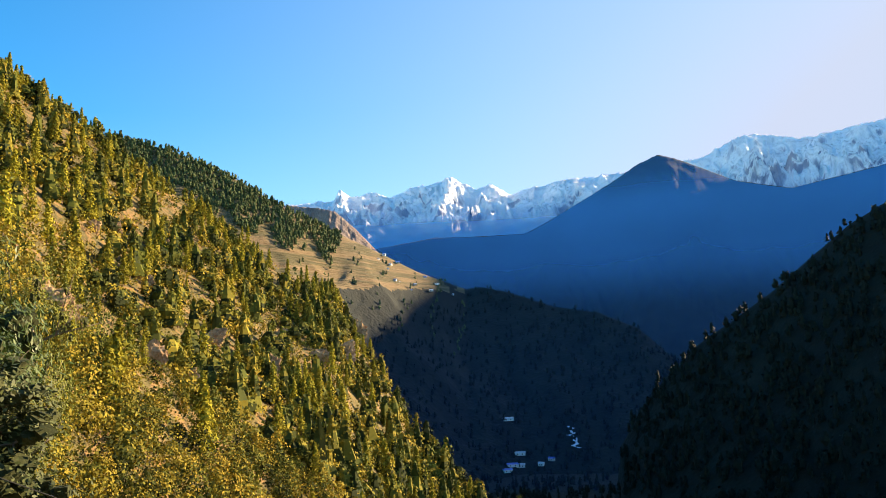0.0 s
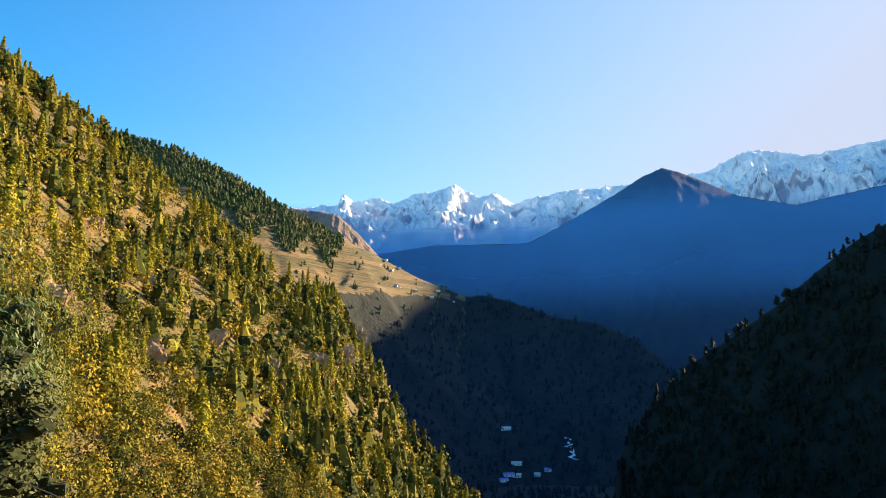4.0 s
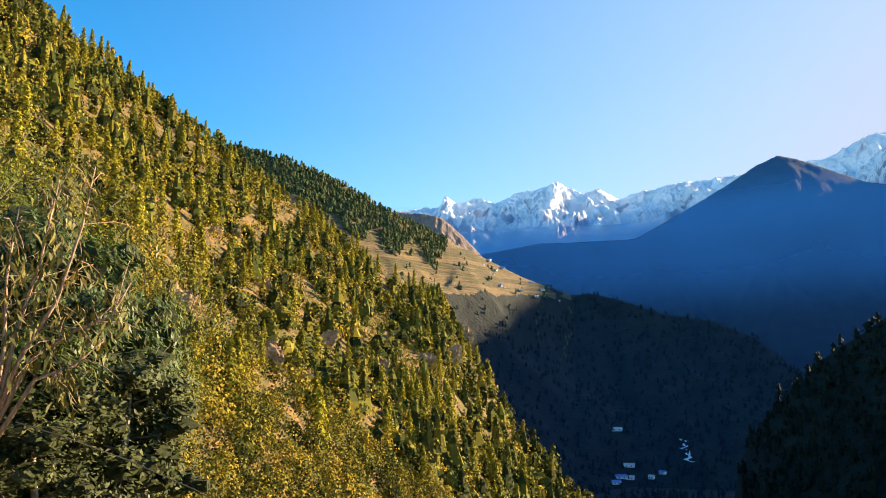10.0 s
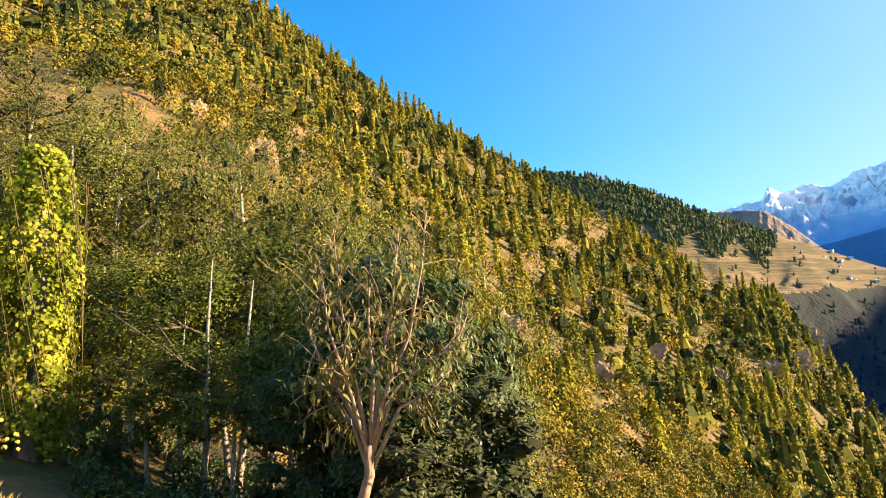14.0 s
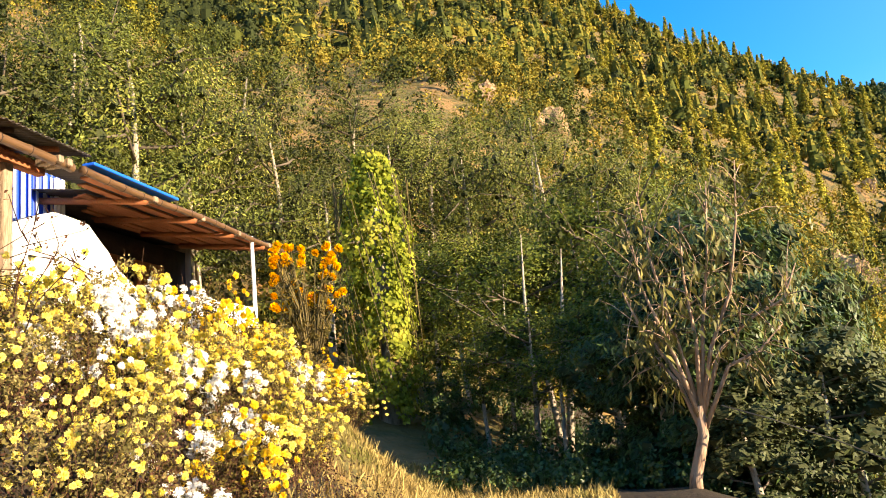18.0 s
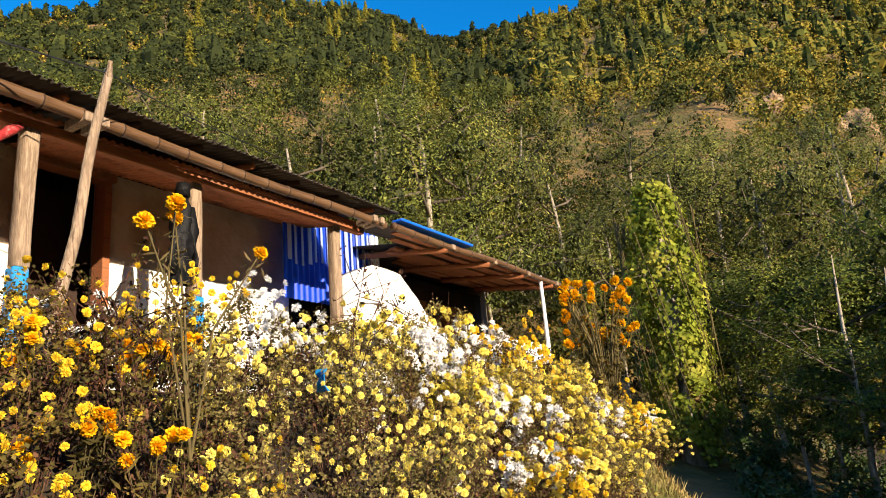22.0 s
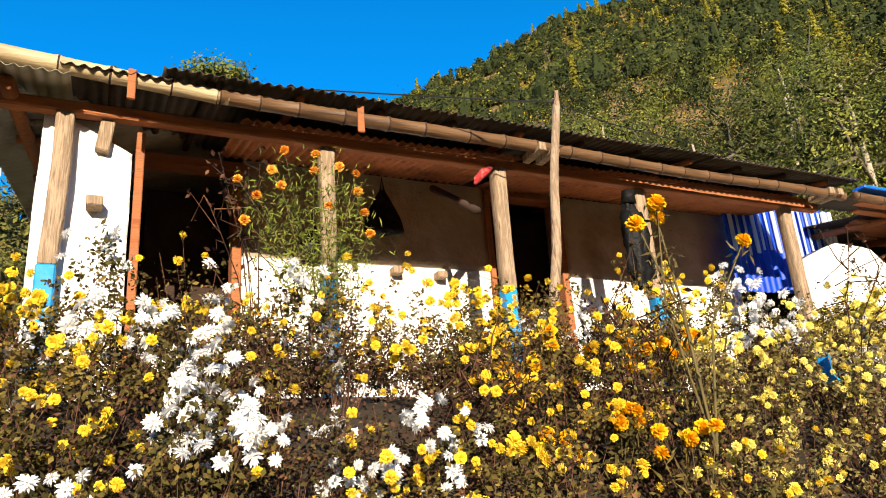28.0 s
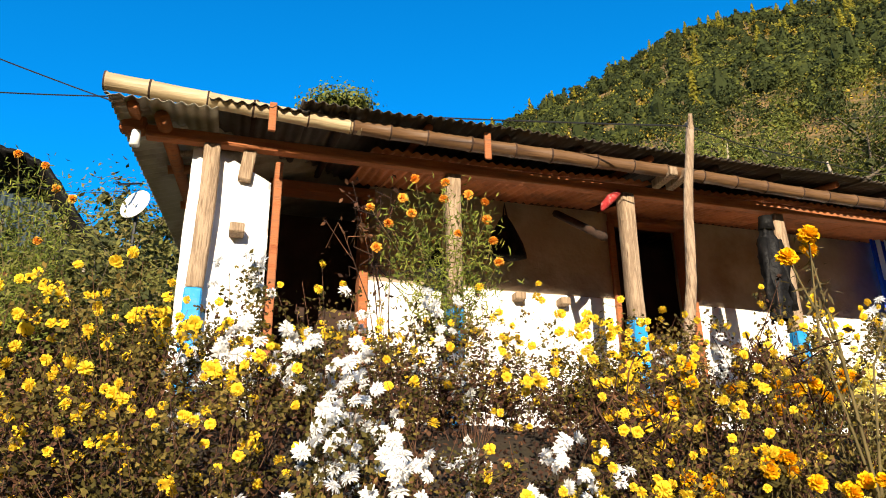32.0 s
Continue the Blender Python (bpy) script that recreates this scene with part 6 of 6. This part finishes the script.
M_SHRUB = material("dry_shrub_leaves", [(0.06, 0.075, 0.018), (0.13, 0.125, 0.03), (0.22, 0.16, 0.055)], 1.5, bump=0, island=0.4, translucent=0.2, spec=0.2)
SHRUB = broadleaf(25, 3, 1.2, 0.05, 6500, 0.08, M_SHRUB, M_PALEBARK, 0.2, 16, 0.45, 0.08)
for az, hd, el, w in ((149.3, 10.6, 21.0, 1.1), (151.6, 12.2, 22.6, 1.2), (153.6, 11.2, 22.0, 1.1), (155.6, 10.4, 20.2, 1.0), (158.4, 9.4, 16.0, 0.8), (147.0, 11.5, 20.0, 1.0), (155.8, 9.2, 16.6, 0.9), (151.0, 9.2, 18.0, 0.8), (154.0, 9.0, 17.2, 0.8), (160.2, 8.2, 18.6, 0.9), (163.5, 8.4, 19.2, 0.9), (157.0, 8.0, 17.8, 0.8), (166.5, 8.0, 18.5, 0.9)):
    plant_tree(az, hd, el, SHRUB, w, "wild green shrub behind and beside the house", "wild shrubs", 3.2)


# the rounded top of a tree that just shows over the ridge of the roof
def roof_tree():
    rg = np.random.default_rng(27)
    top_ = ray_point(136.0, 30.5, 13.6)
    z = ground_at(top_.x, top_.y)
    ob = thing("broadleaf_tree", (top_.x, top_.y, z), 0, "round-topped green tree behind the roof", "tree")
    h = top_.z - z
    bm = bmesh.new()
    tube(bm, [(0, 0, -0.3), (0.1, 0.05, h * 0.5), (0, 0, h + 0.3)], [0.12, 0.09, 0.04], 8)
    part("trunk", bm, M_PALEBARK, ob, smooth_=True)
    at = np.array([(0.42 * math.cos(k * 1.9), 0.42 * math.sin(k * 1.9), h - 0.1 * (k % 2)) for k in range(5)])
    part("crown", leaf_mesh("crown", bushes(rg, at, np.full(5, 0.6), np.full(5, 0.75), 800, np.full(5, 0.085), core=True), M_TLEAF), None, ob)


roof_tree()


def thin_trunk(pts, label, r=0.09):
    ob = thing("bare_trunk", pts[0], 0, label, "trunk", "pale bare trunks")
    o = Vector(pts[0])
    bm = bmesh.new()
    tube(bm, [Vector(q) - o for q in pts], [r * (1 - 0.3 * i) for i in range(len(pts))], 8)
    part("bark", bm, M_PALEBARK, ob, smooth_=True)


for (a0, e0), (a1, e1), hd, r in (((57.6, -4.5), (56.6, 11.0), 19, 0.11), ((55.2, -3), (53.6, 9.5), 19.5, 0.12), ((56.2, -6), (54.4, 3), 16, 0.08), ((46.2, -8), (45.4, 5.5), 14.5, 0.09), ((59.5, -5), (58.4, 8), 20, 0.08), ((51.0, -5.5), (50.2, 7.5), 18, 0.08)):
    p0, p1 = ray_point(a0, e0 - 6, hd, (-0.17, 0.18, -0.05)), ray_point(a1, e1, hd, (-0.17, 0.18, -0.05))
    thin_trunk([p0, p0.lerp(p1, 0.4) + Vector((0.08, 0.05, 0)), p0.lerp(p1, 0.75) + Vector((-0.06, 0, 0)), p1], "pale slender tree trunk in the shade", r)


def drooping_tree():
    """The open-branched tree with hanging leaves close to the path."""
    rng = np.random.default_rng(31)
    eye = (-0.3, 0.45, -0.05)

    def P(az, el, d=9.6):
        return ray_point(az, el, d, eye)
    foot = P(46.9, -13.5)
    foot.z = ground_at(foot.x, foot.y) - 0.1
    ob = thing("drooping_leaf_tree", foot, 0, "sparse tree with reddish bark and drooping olive leaves", "tree")
    fork = P(45.7, -3.2)
    bm = bmesh.new()
    tube(bm, [Vector(), P(46.75, -8.4) - foot, P(45.75, -5.4) - foot, fork - foot], [0.095, 0.078, 0.068, 0.058], 9)
    part("trunk", bm, M_REDBARK, ob, smooth_=True)
    limbs_ = [((47.6, 0.5), (49.2, 3.2), (50.2, 6.3)), ((46.6, 2.0), (47.6, 8.0), (47.9, 13.6)), ((45.2, 1.5), (45.4, 6.5), (45.0, 11.5)), ((44.2, 1.0), (42.2, 5.0), (40.9, 10.5), (40.3, 14.8)),
              ((43.6, 0.8), (41.2, 2.8), (38.6, 4.0), (37.4, 6.5)), ((46.9, 0.5), (48.6, 6.0), (49.0, 10.8)), ((44.6, 2.5), (43.4, 8.0), (42.6, 13.6)), ((43.2, -0.5), (40.8, 0.5), (39.0, 2.2)), ((46.9, -1.5), (48.2, 0.5), (49.6, 2.0))]
    centres = []
    for k, l in enumerate(limbs_):
        bm = bmesh.new()
        dd = rng.uniform(-0.5, 0.5)
        pts = [fork - foot - Vector((0, 0, 0.05 * k))] + [P(a, e, 9.6 + dd * (j + 1) / len(l)) - foot for j, (a, e) in enumerate(l)]
        tube(bm, pts, [0.034 - 0.027 * j / (len(pts) - 1) for j in range(len(pts))], 7)
        limb = part("limb", bm, M_REDBARK, ob, smooth_=True)
        twigs = []
        for _ in range(20):
            f = rng.uniform(0.35, 1.0) * (len(pts) - 1)
            j = min(len(pts) - 2, int(f))
            b = pts[j].lerp(pts[j + 1], f - j)
            e = b + Vector(rng.normal(size=3) * 0.28) + Vector((0, 0, 0.12))
            twigs.append([tuple(b), tuple(b.lerp(e, 0.6) + Vector((0, 0, 0.05))), tuple(e)])
            for _ in range(8):
                centres.append(np.array(b.lerp(e, rng.uniform(0.3, 1.05))) + rng.normal(size=3) * 0.07 - np.array([0, 0, 0.07]))
        tagged(part("twig_spray", stems_mesh("twig_spray", twigs, 0.008, M_REDBARK), None, limb), kind="stuff")
    part("foliage", leaf_mesh("foliage", leaf_quads(rng, np.array(centres), np.full(len(centres), 0.17), 0.22, 0.6), M_OLEAF), None, ob)


drooping_tree()


def vine_column():
    """A dead tree overgrown by a climbing vine."""
    rng = np.random.default_rng(41)
    a = radians(68.0)
    hd = 19.0
    x, y = -hd * math.sin(a), hd * math.cos(a)
    z = ground_at(x, y)
    top_ = hd * math.tan(radians(17.8)) - z
    ob = thing("vine_covered_stump", (x, y, z), 0, "tall dead trunk wrapped in bright yellow-green climbing vine", "vine")
    bm = bmesh.new()
    tube(bm, [(0, 0, -0.3), (0.1, 0, top_ * 0.5), (-0.05, 0, top_ * 0.95)], [0.35, 0.28, 0.12], 9)
    part("trunk", bm, M_PALEBARK, ob, smooth_=True)
    n = 13000
    f = rng.uniform(0.0, 1, n)
    ang_ = rng.uniform(0, 2 * np.pi, n)
    rad = np.interp(f, [0, 0.15, 0.5, 0.85, 1.0], [1.05, 1.0, 1.05, 0.95, 0.4]) * (0.74 + 0.62 * fbm(f * 13, np.sin(ang_) * 1.6 + np.cos(ang_) * 2.1 + 3, 4, 1))
    keep = fbm(f * 26 + 5, ang_ * 1.7, 3, 2) > -0.06
    f, rad, ang = f[keep], rad[keep], ang_[keep]
    n = len(f)
    c = np.stack([rad * np.cos(ang), rad * np.sin(ang), f * top_], 1) + rng.normal(size=(n, 3)) * 0.08
    part("vine_foliage", leaf_mesh("vine_foliage", leaf_quads(rng, c, np.full(n, 0.125), 0.85, 0.5, np.stack([np.cos(ang), np.sin(ang), np.full(n, 0.2)], 1)), M_VLEAF), None, ob)
    strands = []
    for k in range(26):
        t0 = rng.uniform(0, 2 * np.pi)
        strands.append([(1.0 * math.cos(t0 + 0.3 * q), 1.0 * math.sin(t0 + 0.3 * q), top_ * (0.9 - 0.2 * q)) for q in range(5)])
    tagged(part("tendril_tangle", stems_mesh("tendril_tangle", strands, 0.015, M_STEM), None, ob), kind="stuff")


vine_column()

# grass on the bank below the annex and round the terrace
rng = np.random.default_rng(51)
n = 24000
u, nn = rng.uniform(6.5, 12.5, n), rng.uniform(0.3, 5.5, n)
x, y = house_xy(u, nn)
# and along the track towards the wood
ga, gr = np.radians(rng.uniform(64, 75, 9000)), rng.uniform(9, 15, 9000)
x, y, n = np.concatenate([x, -gr * np.sin(ga)]), np.concatenate([y, gr * np.cos(ga)]), n + 9000
z = ground_height(x, y)
hgt = rng.gamma(4, 0.020, n)
lean = rng.normal(size=(n, 2)) * 0.35
side = rng.normal(size=(n, 2)) * 0.006
b = np.stack([x, y, z - 0.02], 1)
tipv = b + np.stack([lean[:, 0] * hgt, lean[:, 1] * hgt, hgt], 1)
midv = b + (tipv - b) * 0.5 + np.array([0, 0, 0.02])
s3 = np.concatenate([side, np.zeros((n, 1))], 1)
v = np.stack([b - s3, b + s3, midv + s3 * 0.7, tipv], 1).reshape(-1, 3)
tagged(new("dry_grass", leaf_mesh("dry_grass", v, M_GRASS)), "dry straw-coloured grass on the bank", "grass", kind="stuff")
# low plants at the wood's edge, and weeds behind and beside the house
n = 520
az, hd = np.radians(rng.uniform(26, 65, n)), 11.0 + 16 * rng.uniform(0, 1, n) ** 1.3
p = np.stack([-hd * np.sin(az), hd * np.cos(az)], 1)
az2, hd2 = np.radians(rng.uniform(143, 172, 420)), rng.uniform(6.8, 13.5, 420)
p2 = np.stack([-hd2 * np.sin(az2), hd2 * np.cos(az2)], 1)
q = (p2[:, 0] + 2.57) * HU[0] + (p2[:, 1] + 4.44) * HU[1]
p2 = p2[q < -1.2]
pp = np.concatenate([p, p2])
pp = np.concatenate([pp, ground_height(pp[:, 0], pp[:, 1])[:, None]], 1)
hh = np.concatenate([rng.uniform(0.4, 1.2, len(p)) * np.interp(hd, [11, 17], [0.4, 1.0]), rng.uniform(0.4, 0.9, len(p2))])
v = bushes(rng, pp, hh, hh * 0.7, 70, 0.06 + 0.03 * hh, core=True)
tagged(new("understorey", leaf_mesh("understorey", v, M_DLEAF)), "green undergrowth at the edge of the wood", "undergrowth", kind="stuff")

# ---------------------------------------------------------------- village and river in the valley
def land_hit(name, az, el):
    """The place on a mountain side nearest to a sight line from the path."""
    AZ, S, X, Y, Z = LAND[name]
    e = np.degrees(np.arctan2(Z, np.hypot(X, Y)))
    k = np.argmin((AZ - az) ** 2 + (e - el) ** 2 + (S > 1) * 9)
    return float(X.flat[k]), float(Y.flat[k]), float(Z.flat[k])


M_ROOFBLUE = material("blue_sheet_roof", [(0.05, 0.14, 0.5), (0.08, 0.2, 0.6)], 0.5, rough=0.4, bump=0)
M_ROOFPALE = material("pale_sheet_roof", [(0.42, 0.45, 0.50), (0.55, 0.57, 0.60)], 0.5, rough=0.4, bump=0)


def cottage(x, y, z, w, d, h, turn, roof_mat, label, group):
    ob = thing("cottage", (x, y, z - 0.5), turn, label, "house", group)
    bm = bmesh.new()
    box(bm, (-w / 2, -d / 2, 0), (w / 2, d / 2, h))
    part("wall", bm, M_LIME, ob)
    bm = bmesh.new()
    e = 0.5
    vs = [bm.verts.new(c) for c in ((-w / 2 - e, -d / 2 - e, h), (w / 2 + e, -d / 2 - e, h), (w / 2 + e, 0, h + d * 0.3), (-w / 2 - e, 0, h + d * 0.3), (-w / 2 - e, d / 2 + e, h), (w / 2 + e, d / 2 + e, h))]
    for f in ((0, 1, 2, 3), (3, 2, 5, 4), (0, 3, 4), (1, 5, 2)):
        bm.faces.new([vs[k] for k in f])
    part("roof", bm, roof_mat, ob)
    for k in (-0.25, 0.2):
        bm = bmesh.new()
        box(bm, (k * w - 0.5, -d / 2 - 0.06, h * 0.35), (k * w + 0.5, -d / 2 + 0.02, h * 0.75))
        part("window", bm, M_DARKWOOD_SHADE, ob)


for az, el, w, m in ((1.2, -5.0, 16, M_ROOFPALE), (0.3, -7.55, 15, M_ROOFPALE), (0.9, -8.3, 16, M_ROOFBLUE), (0.45, -8.35, 12, M_ROOFPALE), (1.3, -8.75, 12, M_ROOFBLUE), (-2.0, -8.0, 8, M_ROOFBLUE), (-1.1, -8.35, 7, M_ROOFPALE)):
    g = land_hit("terraced_hill", az, el)
    if g:
        cottage(*g, w * 0.7, 4.5, 2.6, 20 * az, m, "valley cottage with a sheet-metal roof in the shade", "valley village")

rng = np.random.default_rng(61)
for k, q in enumerate(on_land("terraced_hill", rng, 34, lambda az, s: (az > 4.5) & (az < 11.5) & (s > 0.86) & (s < 0.99))):
    cottage(q[0], q[1], q[2], rng.uniform(3.5, 6), 3.6, 2.2, rng.uniform(-40, 40), M_ROOFPALE if k % 3 else M_ROOFBLUE, "small whitewashed house in the terraced village", "hill village")


def river():
    """The stretch of pale rapids seen at the bottom of the valley."""
    bends = ((-3.3, -5.7), (-3.75, -6.0), (-3.6, -6.3), (-4.05, -6.6), (-3.85, -7.0), (-4.1, -7.3))
    ends = [land_hit("terraced_hill", a, e) for a, e in bends]
    pts = []
    for p, q in zip(ends, ends[1:]):
        for f in (0, 0.33, 0.66):
            pts.append([p[k] + (q[k] - p[k]) * f + (2.2 * math.sin(len(pts) * 1.9) if k == 0 else 0) for k in range(3)])
    bm = bmesh.new()
    prev = None
    for k, q in enumerate(pts):
        w = 1.7 + 1.1 * math.sin(k * 2.3)
        a, b = bm.verts.new((q[0] - w, q[1], q[2] + 2.0)), bm.verts.new((q[0] + w, q[1], q[2] + 2.0))
        if prev:
            bm.faces.new((prev[0], prev[1], b, a))
        prev = (a, b)
    ob = new("river", bm_mesh("river", bm, material("white_water", [(0.35, 0.45, 0.55), (0.8, 0.84, 0.88)], 0.15, rough=0.3, bump=0.3)))
    tagged(ob, "pale rapids of the river in the shaded valley", "water", kind="structure")


river()
